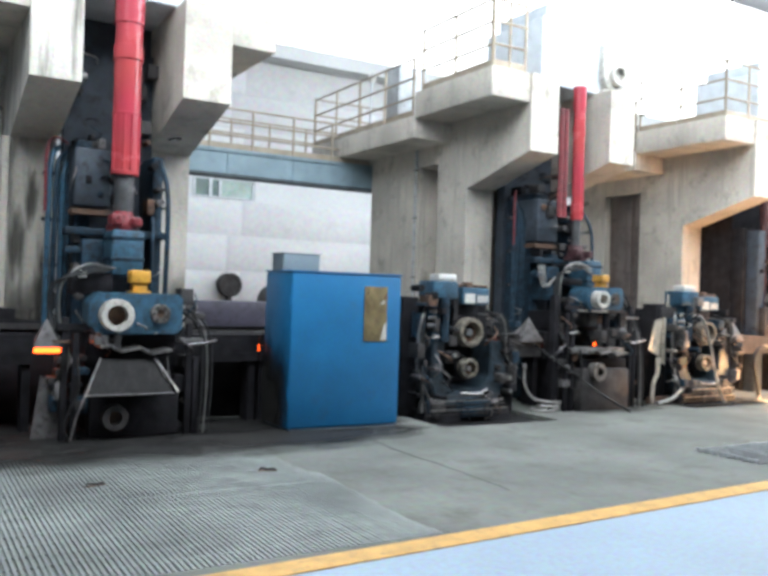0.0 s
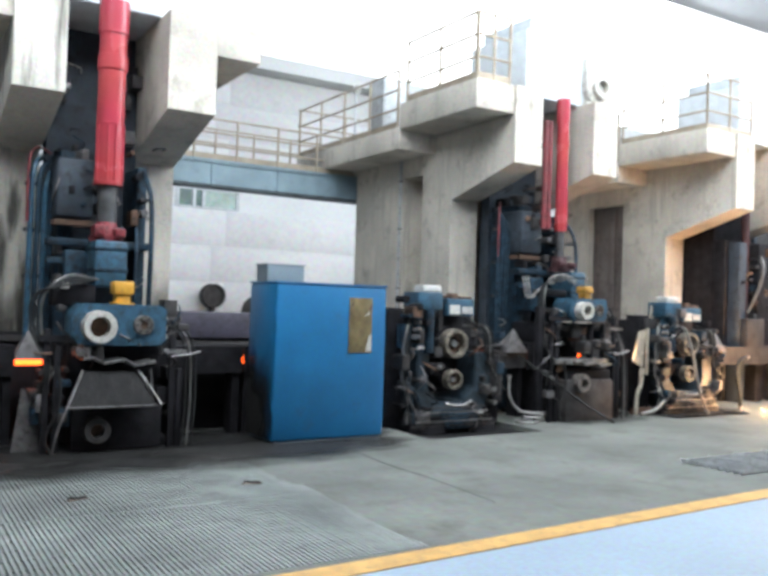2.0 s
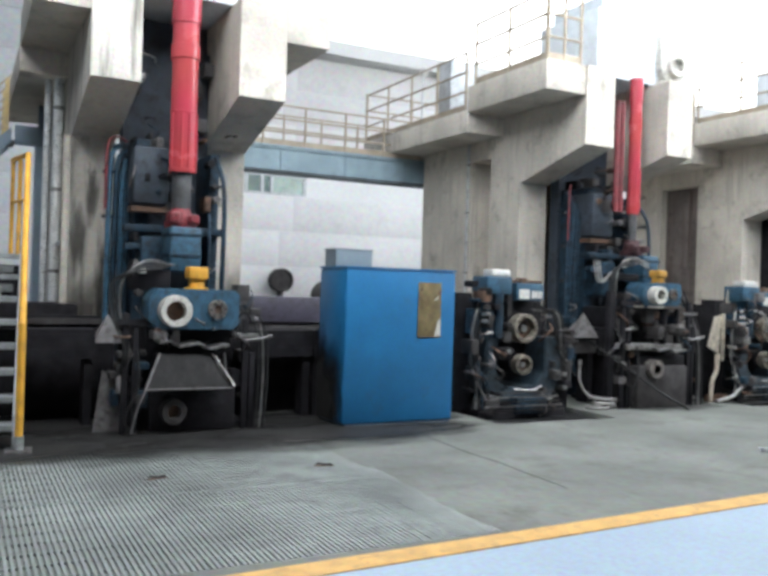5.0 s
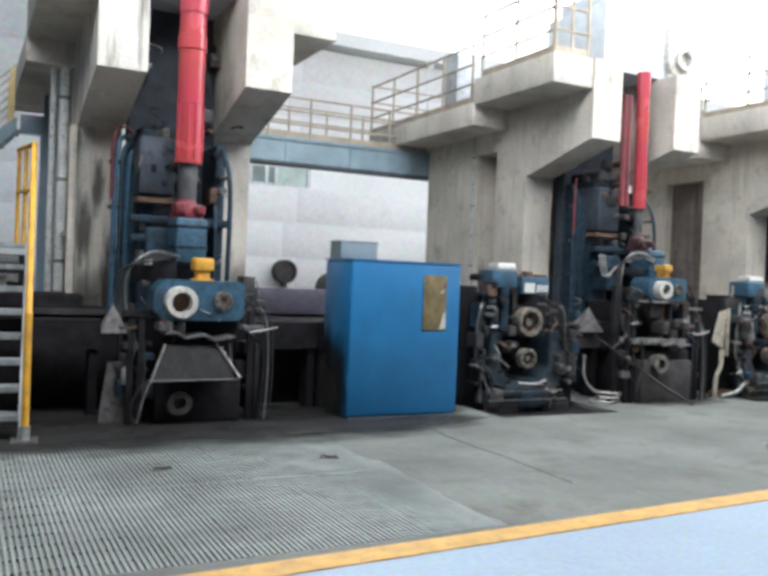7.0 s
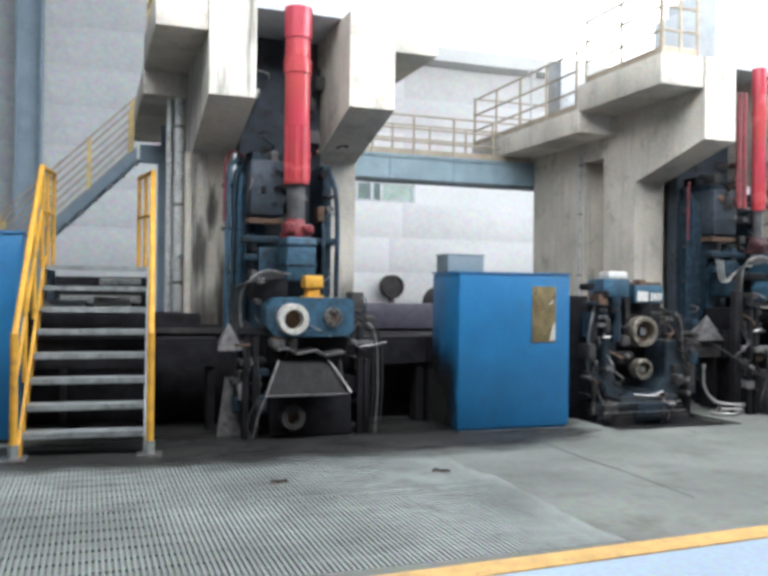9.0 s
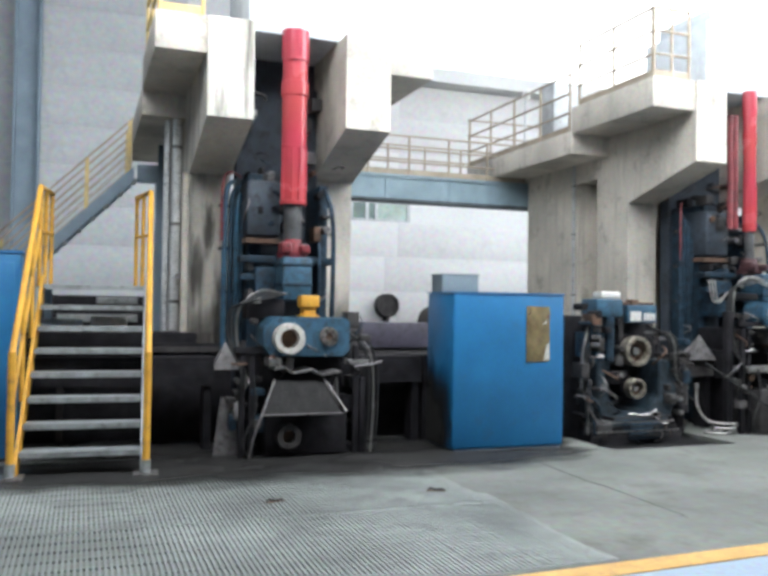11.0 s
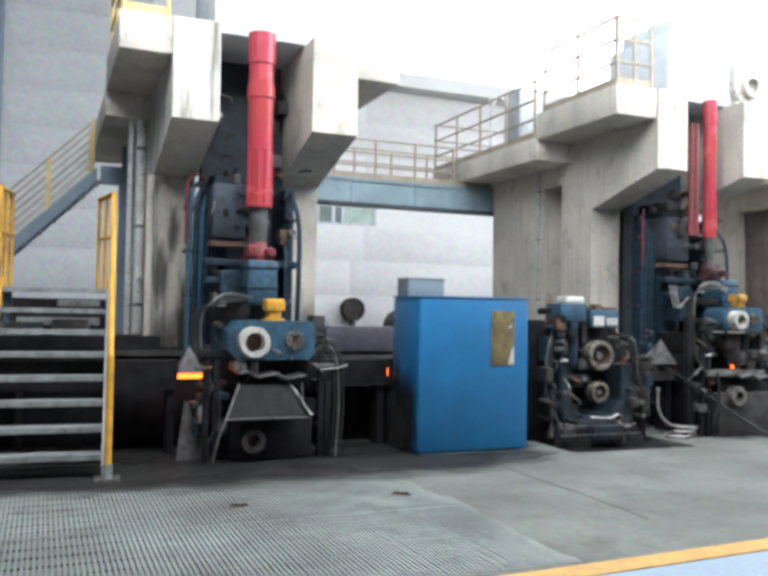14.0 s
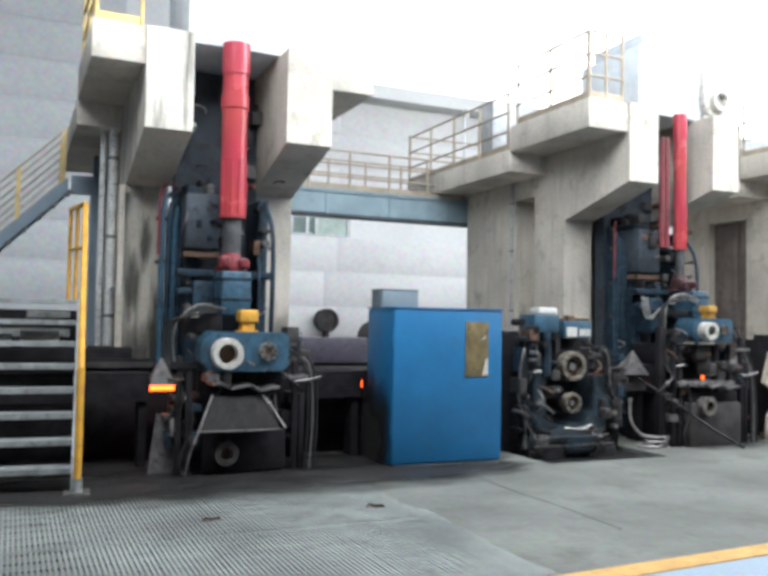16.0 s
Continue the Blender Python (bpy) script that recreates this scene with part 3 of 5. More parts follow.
for x0_, x1_, z0_, z1_, m_ in ((0.42, 0.495, 0.99, 1.2, PALE_RING), (0.40, 0.46, 1.40, 1.46, PALE_RING), (0.45, 0.49, 1.46, 1.57, RUST), (0.21, 0.25, 1.5, 1.59, RUST)):
    part("scrap", prism(B(), [(x0_, z0_), (x1_, z0_ + 0.01), (x1_, z1_), (x0_ + 0.04, z1_ - 0.03)], -0.3405, -0.3385, "y"), m_, c)
for z in (0.35, 1.35):
    part("hinge", cyl(B(), (-0.69, -0.30, z), (-0.69, -0.30, z + 0.12), 0.014, 8), BLUE, c)
c2 = thing("control_cabinet", (-1.3, 9.15, 0), "blue painted steel cabinet beside the stair", "cabinet")
part("body", bx(B(), -0.68, 0.68, -0.35, 0.35, 0.03, 2.04, 0.02), BLUE, c2)
part("lid", bx(B(), -0.69, 0.69, -0.36, 0.36, 2.04, 2.07, 0.008), BLUE, c2)
part("plinth", bx(B(), -0.66, 0.66, -0.33, 0.33, 0, 0.03), GRIME, c2)
part("door", bx(B(), 0.05, 0.62, -0.366, -0.352, 0.15, 1.95, 0.006), BLUE, c2)
part("handle", bx(B(), 0.12, 0.15, -0.40, -0.367, 0.95, 1.1, 0.006), STEEL, c2)
jb = thing("junction_box", (5.1, 11.0, 0), "grey steel box on a post behind the cabinet", "box")
part("box", bx(B(), -0.29, 0.29, -0.2, 0.2, 1.8, 2.05, 0.015), COLUMN_GREY, jb)
part("post", bx(B(), -0.06, 0.06, -0.06, 0.06, 0, 1.8), GRIME, jb)
part("lid", bx(B(), -0.30, 0.30, -0.21, 0.21, 2.05, 2.065), COLUMN_GREY, jb)
vf = thing("wall_fan", (8.03, 21.8, 1.3), "dark round exhaust fan set on the white wall", "fan")
part("ring", ring(B(), (0, 0, 0.32), (0, 1, 0), 0.33, 0.27, 0.3), GRIME, vf)
part("hub", cyl(B(), (0, -0.05, 0.32), (0, 0.05, 0.32), 0.07, 14), GRIME, vf)
for k in range(5):
    a = k * 2 * math.pi / 5
    bl = B()
    prism(bl, [(0.05 * math.cos(a), 0.32 + 0.05 * math.sin(a)), (0.27 * math.cos(a), 0.32 + 0.27 * math.sin(a)), (0.27 * math.cos(a + 0.8), 0.32 + 0.27 * math.sin(a + 0.8)), (0.06 * math.cos(a + 1.0), 0.32 + 0.06 * math.sin(a + 1.0))], -0.02, 0.01)
    part("blade", bl, GRIME, vf)
part("grille", cyl(B(), (0, -0.08, 0.32), (0, -0.06, 0.32), 0.268, 28), GRIME, vf)
part("bracket", bx(B(), -0.05, 0.05, -0.1, 0.15, -1.3, 0.0), GRIME, vf)
PURPLE = mat("purple_grey_steel", (0.055, 0.05, 0.07), 0.5, var=0.3, scale=5, dirt=(0.03, 0.025, 0.03), dirt_amt=0.4)
lb = thing("cooling_bed_guard", (4.2, 10.7, 0), "dark purple-grey steel guard box behind the mill line", "machine guard")
part("body", bx(B(), -1.1, 1.2, -0.2, 0.5, 0, 1.0, 0.02), GRIME, lb)
part("top_beam", bx(B(), -0.75, 1.2, -0.25, 0.2, 1.02, 1.36, 0.015), PURPLE, lb)
part("hump", cyl(B(), (0.55, -0.1, 1.36), (0.55, 0.3, 1.36), 0.24, 20), GRIME, lb)
part("cover", bx(B(), -1.1, -0.76, -0.22, 0.4, 1.0, 1.3, 0.02), GRIME, lb)
# black panels added to darken the gaps behind the pass line
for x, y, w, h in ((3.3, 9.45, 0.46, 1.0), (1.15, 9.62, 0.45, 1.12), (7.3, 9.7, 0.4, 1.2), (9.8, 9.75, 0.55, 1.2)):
    dg = thing("gap_panel", (x, y, 0), "black panel added to keep the gap behind the line dark", "screen", "screens behind the pass line")
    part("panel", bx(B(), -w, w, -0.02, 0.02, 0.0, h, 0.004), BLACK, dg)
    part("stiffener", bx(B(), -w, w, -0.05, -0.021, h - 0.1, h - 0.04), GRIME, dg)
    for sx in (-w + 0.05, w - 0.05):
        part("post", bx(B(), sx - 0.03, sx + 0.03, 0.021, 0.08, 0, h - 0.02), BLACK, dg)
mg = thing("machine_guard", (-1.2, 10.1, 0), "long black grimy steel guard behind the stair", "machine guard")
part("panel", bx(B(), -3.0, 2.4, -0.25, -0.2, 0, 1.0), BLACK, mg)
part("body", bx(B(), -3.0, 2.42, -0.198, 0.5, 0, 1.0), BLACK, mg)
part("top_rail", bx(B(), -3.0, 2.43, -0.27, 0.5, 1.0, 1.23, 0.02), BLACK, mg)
part("pipe", cyl(B(), (-3.0, -0.33, 0.78), (2.4, -0.33, 0.78), 0.05, 12), GRIME, mg)
for x in (-0.5, 0.9, 2.2):
    part("post", bx(B(), x, x + 0.07, -0.36, -0.26, 0, 0.74), GRIME, mg)
for x, y, w, h, m_ in ((-0.3, 10.2, 0.5, 0.12, GALV), (0.25, 10.25, 0.4, 0.16, PALE_RING), (-0.65, 10.3, 0.25, 0.2, STEEL)):
    cr = thing("parts_box", (x, y, 1.23), "pale steel parts box resting on the dark guard", "box", "parts boxes behind the stair")
    part("tray", bx(B(), -w / 2, w / 2, -0.12, 0.12, 0, h, 0.01), m_, cr)
    part("lid", bx(B(), -w / 2 - 0.01, w / 2 + 0.01, -0.13, 0.13, h, h + 0.02), m_, cr)


# ---- mill stands ----
RIM = mat("worn_rim", (0.24, 0.21, 0.17), 0.45, 0.4, var=0.4, scale=10, fine=50, dirt=(0.06, 0.045, 0.035), dirt_amt=0.45)
YOKE = mat("yoke_paint", (0.032, 0.05, 0.066), 0.5, var=0.4, scale=8, fine=40, dirt=(0.015, 0.014, 0.014), dirt_amt=0.5)

APRON = mat("apron_sheet", (0.016, 0.015, 0.015), 0.7, 0.0, spec=0.2, var=0.35, scale=9, fine=40, bump=0.3, dirt=(0.015, 0.014, 0.013), dirt_amt=0.55, streak=(0.03, 0.027, 0.026))


def clutter(parent, x0_, x1_, z0_, z1_, y, count, seed):
    """Small valves, pipes and brackets that crowd the front of a stand."""
    rnd = random.Random(seed)
    mats = (GRIME, GRIME, BLACK, DARK_BLUE, RUST, STEEL, GRIME, FUNNEL)
    for k in range(count):
        x, z, yy = rnd.uniform(x0_, x1_), rnd.uniform(z0_, z1_), y - rnd.uniform(0.0, 0.08)
        m_ = rnd.choice(mats)
        kind = rnd.random()
        if kind < 0.35:
            w, h = rnd.uniform(0.02, 0.07), rnd.uniform(0.02, 0.09)
            part("block", bx(B(), x - w, x + w, yy - 0.03, yy + 0.2, z - h, z + h, 0.008), m_, parent)
        elif kind < 0.6:
            b = cyl(B(), (x, yy - 0.05, z), (x, yy + 0.15, z), rnd.uniform(0.02, 0.045), 12)
            cyl(b, (x, yy - 0.065, z), (x, yy - 0.05, z), 0.014, 6)
            part("fitting", b, m_, parent)
        else:
            dx, dz_ = rnd.uniform(-0.18, 0.18), rnd.uniform(-0.3, 0.1)
            part("pipe", tube(B(), [(x, yy + 0.05, z), (x + dx * 0.2, yy - 0.06, z + dz_ * 0.3), (x + dx, yy - 0.05, z + dz_ * 0.7), (x + dx, yy + 0.08, z + dz_)], rnd.uniform(0.007, 0.014), 6, 4), m_, parent)


def vertical_stand(x, dz, extra):
    s = thing("vertical_stand", (x, 8.7, 0), "grimy blue vertical mill stand with red drive shaft" + (", on rusty pedestal" if extra else ", black with grease"), "mill stand", "vertical mill stands")
    R_ = 0.088 if extra else 0.142
    sx_ = 0.0 if extra else -0.05
    oct_ = [(-0.51, 1.14), (-0.42, 1.04), (0.36, 1.04), (0.42, 1.10), (0.42, 1.40), (0.37, 1.45), (-0.41, 1.45), (-0.51, 1.34)]

    def sized(bm, dx=0.0):
        """The second stand's bearing block is a smaller make."""
        if extra:
            for v in bm.verts:
                v.co.x, v.co.z = -0.26 + (v.co.x + 0.26) * 0.77 + dx, 1.23 + dz + (v.co.z - 1.23 - dz) * 0.77
        return bm
    blk = sized(prism(B(), [(a, b + dz) for a, b in oct_], -0.42, -0.06))
    bmesh.ops.bevel(blk, geom=list(blk.edges), offset=0.012, segments=2, affect="EDGES")
    cb = part("chock_block", blk, MACH_BLUE, s, "blue painted bearing block")
    part("seal_ring", sized(ring(B(), (-0.26, -0.48, 1.23 + dz), (0, 1, 0), 0.158, 0.1, 0.16)), PALE_RING, cb, "pale worn flange round a dark bore")
    part("bore", sized(cyl(B(), (-0.26, -0.425, 1.23 + dz), (-0.26, -0.40, 1.23 + dz), 0.1, 20)), RUST, cb)
    part("bolt_flange", sized(ring(B(), (0.18, -0.44, 1.25 + dz), (0, 1, 0), 0.098, 0.04, 0.05)), RING_DULL, cb, "small dull bolted flange")
    part("hub", sized(cyl(B(), (0.18, -0.45, 1.25 + dz), (0.18, -0.41, 1.25 + dz), 0.045, 14)), RUST, cb)
    for k in range(6):
        a = k * math.pi / 3
        part("bolt", sized(cyl(B(), (0.18 + 0.07 * math.cos(a), -0.48, 1.25 + dz + 0.07 * math.sin(a)), (0.18 + 0.07 * math.cos(a), -0.46, 1.25 + dz + 0.07 * math.sin(a)), 0.014, 6)), GRIME, cb)
    y_ = B()
    bx(y_, -0.09, 0.11, -0.32, -0.12, 1.55 + dz, 1.68 + dz, 0.02)
    bx(y_, -0.06, 0.08, -0.29, -0.15, 1.44 + dz, 1.55 + dz, 0.012)
    cyl(y_, (0.01, -0.22, 1.44 + dz), (0.01, -0.22, 1.47 + dz), 0.12, 16)
    part("valve", sized(y_, 0.06), DULL_YELLOW if extra else YELLOW, s, "orange-yellow valve on the bearing block")
    cx_, cw_ = (0.12, 0.15) if extra else (sx_, 0.165)
    part("coupling_box", bx(B(), cx_ - cw_, cx_ + cw_, 0.02, 0.42, 1.62 + dz * 0.3, 2.1, 0.03), MACH_BLUE, s)
    for z in (1.78, 2.0):
        part("box_band", bx(B(), cx_ - cw_ - 0.007, cx_ + cw_ + 0.007, 0.012, 0.42, z, z + 0.035, 0.005), DARK_BLUE, s)
    j = B()
    cyl(j, (0, 0.3, 2.1), (0, 0.3, 2.16), 0.17, 20)
    cyl(j, (0, 0.3, 2.16), (0, 0.3, 2.32), 0.13, 16, 0.1)
    for a, b, z in ((-0.16, -0.05, 2.27), (0.05, 0.16, 2.24)):
        bx(j, a, b, 0.1, 0.3, 2.14, z, 0.02)
    for a in (-0.1, 0.1):
        cyl(j, (a, 0.07, 2.2), (a, 0.12, 2.2), 0.035, 10)
    bmesh.ops.translate(j, vec=(sx_, 0, 0), verts=j.verts)
    part("joint", j, JOINT_DARK if extra else JOINT_RED, s, "dark red universal joint" if extra else "red painted universal joint")
    part("spindle", cyl(B(), (sx_, 0.3, 2.2), (sx_, 0.3, 2.8), R_ * 0.72, 18), SPINDLE, s, "dull grey spindle")
    sh = part("drive_shaft", cyl(B(), (sx_, 0.3, 2.7), (sx_, 0.3, 4.31), R_, 32), RED, s, "glossy red painted drive shaft sleeve")
    for z, w, h in ((3.35, 1.03, 0.03), (2.72, 1.04, 0.05), (4.0, 1.1, 0.16)):
        part("collar", ring(B(), (sx_, 0.3, z), (0, 0, 1), R_ * w, R_ * 0.7, h), RED, sh)
    for a in (-2.75, -1.9, -1.35, -0.6):
        px_, py_ = sx_ + R_ * math.cos(a), 0.3 + R_ * math.sin(a)
        part("rib", cyl(B(), (px_, py_, 2.74), (px_, py_, 3.33), R_ * 0.12, 10), RED, sh)
    part("upper_sleeve", cyl(B(), (sx_, 0.3, 4.31), (sx_, 0.3, 4.66), R_ * 1.1, 24), RED, sh)
    # housing behind: uprights, boxes and pipes
    part("housing", bx(B(), -0.51, 0.51, 1.35, 1.55, 0, 4.3), BLUE_BLACK, s)
    part("upright", bx(B(), -0.46, -0.3, 0.75, 1.35, 0.0, 3.1, 0.02), DARK_BLUE, s)
    part("upright", bx(B(), 0.36, 0.48, 0.7, 1.3, 0.0, 3.0, 0.02), DARK_BLUE, s)
    part("motor_box", bx(B(), -0.52, -0.12, 0.55, 1.1, 2.36, 3.0, 0.05), BLUE_BLACK, s)
    part("bracket", bx(B(), -0.52, -0.1, 0.6, 0.9, 2.28, 2.34), RUST, s)
    part("cross_beam", bx(B(), -0.6, -0.2, 0.45, 0.6, 1.85, 1.92, 0.01), DARK_BLUE, s)
    part("cross_beam", bx(B(), -0.6, 0.5, 0.5, 0.7, 2.05, 2.13, 0.01), DARK_BLUE, s)
    part("gear_case", bx(B(), -0.44, -0.2, 0.4, 0.85, 1.5, 2.0, 0.03), DARK_BLUE, s)
    for k, px_ in enumerate((-0.72, -0.65, -0.58, -0.52)):
        part("pipe", tube(B(), [(px_, 0.85 + 0.04 * (k % 2), 0.9), (px_, 0.85, 2.4), (px_ + 0.02, 0.86, 2.9 - 0.06 * k), (px_ + 0.14, 1.1, 3.05 - 0.05 * k)], 0.03, 8, 4), DARK_BLUE if extra or k in (1, 3) else MACH_BLUE, s)
    part("pipe", tube(B(), [(-0.76, 0.8, 2.3), (-0.76, 0.8, 2.95), (-0.66, 0.9, 3.12), (-0.5, 1.1, 3.1)], 0.016, 8, 4), DULL_RED, s)
    part("pipe", tube(B(), [(0.47, 0.45, 1.3), (0.47, 0.45, 2.5), (0.44, 0.7, 2.95)], 0.028, 8, 4), DARK_BLUE, s)
    part("pipe", tube(B(), [(0.3, 0.4, 1.5), (0.3, 0.4, 2.1), (0.34, 0.6, 2.3)], 0.018, 7, 4), DARK_BLUE, s)
    for z in (1.7, 2.2, 2.7):
        part("clamp", bx(B(), -0.78, -0.48, 0.88, 0.93, z, z + 0.04), GRIME, s)
    # lower part
    if extra:
        part("body", bx(B(), -0.46, 0.46, -0.05, 0.85, 0.05, 0.74, 0.02), BLACK, s)
        part("body", bx(B(), -0.46, 0.46, -0.05, 0.85, 1.06, 1.04 + dz, 0.02), BLACK, s)
    else:
        part("body", bx(B(), -0.46, 0.46, -0.05, 0.85, 0.05, 1.04, 0.02), BLACK, s)
    part("base", bx(B(), -0.62, 0.62, -0.2, 0.8, -0.5, 0.06, 0.02), BLACK, s)
    part("guide_box", bx(B(), -0.62, 0.38 if extra else 0.66, 0.25, 0.6, 0.66, 1.05, 0.01), BLACK, s)
    if not extra:
        ap = B()
        q = [(-0.38, -0.44, 0.80), (0.12, -0.44, 0.80), (0.29, -0.60, 0.47), (-0.55, -0.60, 0.47)]
        top = [ap.verts.new(v) for v in q]
        low = [ap.verts.new((a, b + 0.03, c_ - 0.02)) for a, b, c_ in q]
        ap.faces.new(top)
        ap.faces.new(low[::-1])
        for k in range(4):
            ap.faces.new((top[k], low[k], low[(k + 1) % 4], top[(k + 1) % 4]))
        part("apron", ap, APRON, s, "worn dark sheet-metal splash apron")
        part("apron_rim", tube(B(), [(-0.56, -0.61, 0.47), (0.30, -0.61, 0.47), (0.13, -0.45, 0.81)], 0.008, 7, 1), FUNNEL, s)
        part("apron_rim", tube(B(), [(-0.39, -0.45, 0.81), (-0.55, -0.61, 0.47), (-0.62, -0.6, 0.28), (-0.66, -0.55, 0.05)], 0.011, 7, 4), FUNNEL, s)
        part("apron_rim", tube(B(), [(0.16, -0.47, 0.78), (0.34, -0.6, 0.48)], 0.01, 7, 1), STEEL, s)
        part("apron_side", prism(B(), [(-0.44, 0.82), (-0.05, 0.47), (-0.58, 0.47)], 0.26, 0.275, "x"), GRIME, s)
    cr_ = B()
    zs = [(0.84 if extra else 0.93) + 0.03 * math.sin(k * 2.1) - 0.008 * k for k in range(8)]
    prism(cr_, [(-0.40 + 0.1 * k, zs[k]) for k in range(8)] + [(-0.40 + 0.1 * k, zs[k] - 0.02) for k in range(7, -1, -1)], -0.5, -0.2)
    part("crumpled_cover", cr_, STEEL, s, "crumpled shiny sheet cover")
    part("lower_ring", ring(B(), (-0.24, -0.44, 0.23 + dz), (0, 1, 0), 0.125, 0.065, 0.14), RING_DULL if extra else GRIME, s)
    part("lower_shaft", cyl(B(), (-0.24, -0.42, 0.23 + dz), (-0.24, 0.0, 0.23 + dz), 0.085, 18), RUST, s)
    part("lower_block", bx(B(), -0.45, 0.42, -0.36, -0.04, 0.02 + dz, 0.44 + dz * 0.9, 0.02), BLACK, s)
    for px_, h in ((-0.70, 1.2), (-0.60, 1.05), (0.52, 1.15), (0.6, 0.8)):
        part("post", bx(B(), px_ - 0.03, px_ + 0.03, -0.34, -0.28, 0.0, h + dz, 0.006), BLACK, s)
    part("arm", bx(B(), -0.78, -0.3, -0.36, -0.30, 1.08 + dz, 1.14 + dz), BLACK, s)
    part("bracket", bx(B(), 0.40, 0.66, -0.35, -0.27, 0.96 + dz, 1.0 + dz), STEEL, s)
    part("bracket", tube(B(), [(0.5, -0.36, 0.93), (0.66, -0.38, 0.95), (0.8, -0.36, 0.98)], 0.012, 7, 3), STEEL, s)
    part("tag", bx(B(), -0.56, -0.48, -0.12, -0.08, 1.59 + dz, 1.66 + dz, 0.008), WHITE_CAP, s)
    part("valve_bank", bx(B(), -0.62, -0.22, -0.1, 0.2, 1.42 + dz, 1.64 + dz * 0.6, 0.02), BLACK, s)
    for k in range(4):
        o = 0.03 * k
        part("hose", tube(B(), [(-0.2 - o, -0.12, 1.69 + dz - 0.01 * k), (-0.5, -0.16 - o, 1.72 + dz - o), (-0.72 - o, -0.2, 1.52 + dz), (-0.74 - o, -0.22, 1.2), (-0.66 - 0.02 * k, -0.3 - o, 0.85), (-0.70 - o, -0.3, 0.5)], 0.012, 7, 5), HOSE_PALE if k == 0 else HOSE, s)
    for k in range(3):
        o = 0.05 * k
        part("hose", tube(B(), [(0.42 + o, -0.2, 1.3 + dz), (0.62 + o, -0.32, 1.1), (0.66 + o, -0.36, 0.6), (0.62 + o, -0.4, 0.02)], 0.013, 7, 5), HOSE_PALE if k == 1 else HOSE, s)
    part("hose", tube(B(), [(-0.62, -0.5, 0.85), (-0.6, -0.52, 0.5), (-0.72, -0.52, 0.2), (-0.66, -0.5, 0.03)], 0.014, 7, 5), HOSE, s)
    clutter(s, -0.78, -0.5, 0.3, 1.6, -0.25, 16, 3 if extra else 5)
    clutter(s, 0.42, 0.66, 0.3, 1.5, -0.2, 10, 7 if extra else 9)
    clutter(s, -0.5, 0.5, 1.5 + dz, 3.2, 0.6, 44, 11 if extra else 13)
    clutter(s, -0.48, 0.48, 3.0, 4.2, 1.2, 16, 41 if extra else 43)
    clutter(s, -0.45, 0.4, 0.95, 1.1, -0.4, 8, 47 if extra else 49)
    if extra:
        clutter(s, -0.6, 0.4, 1.08, 1.3, -0.2, 12, 17)
        part("pedestal", bx(B(), -0.5, 0.42, -0.42, 0.2, 0.0, 0.58, 0.03), GRIME, s, "scaled rusty brown pedestal")
        part("guide_pillar", bx(B(), -0.88, -0.78, -0.26, -0.16, 0.0, 1.58, 0.01), BLACK, s)
        part("guide_pillar", cyl(B(), (0.05, -0.3, 0.55), (0.05, -0.3, 1.36), 0.05, 12), BLACK, s)
        part("guide_pillar", cyl(B(), (0.3, -0.3, 0.55), (0.3, -0.3, 1.36), 0.035, 12), BLACK, s)
        part("tray", bx(B(), -0.7, 0.3, -0.42, -0.1, 0.80, 0.87, 0.01), STEEL, s)
        for px_ in (-0.34, -0.25):
            part("pipe", cyl(B(), (px_, 0.3, 2.72), (px_, 0.3, 4.3), 0.04, 12), DULL_RED, s)
        for k in range(3):
            part("hose", tube(B(), [(0.05, 0.0, 1.98 - 0.03 * k), (-0.3, -0.05, 2.05 - 0.03 * k), (-0.62, 0.0, 1.85), (-0.75 - 0.04 * k, 0.05, 1.7), (-0.78 - 0.05 * k, 0.1, 2.0)], 0.009, 7, 6), HOSE_LIGHT, s)
        part("hose", tube(B(), [(-1.1, -0.1, 0.9), (-0.8, -0.4, 0.62), (-0.3, -0.62, 0.25), (0.1, -0.75, 0.02)], 0.016, 7, 5), HOSE, s)
    return s


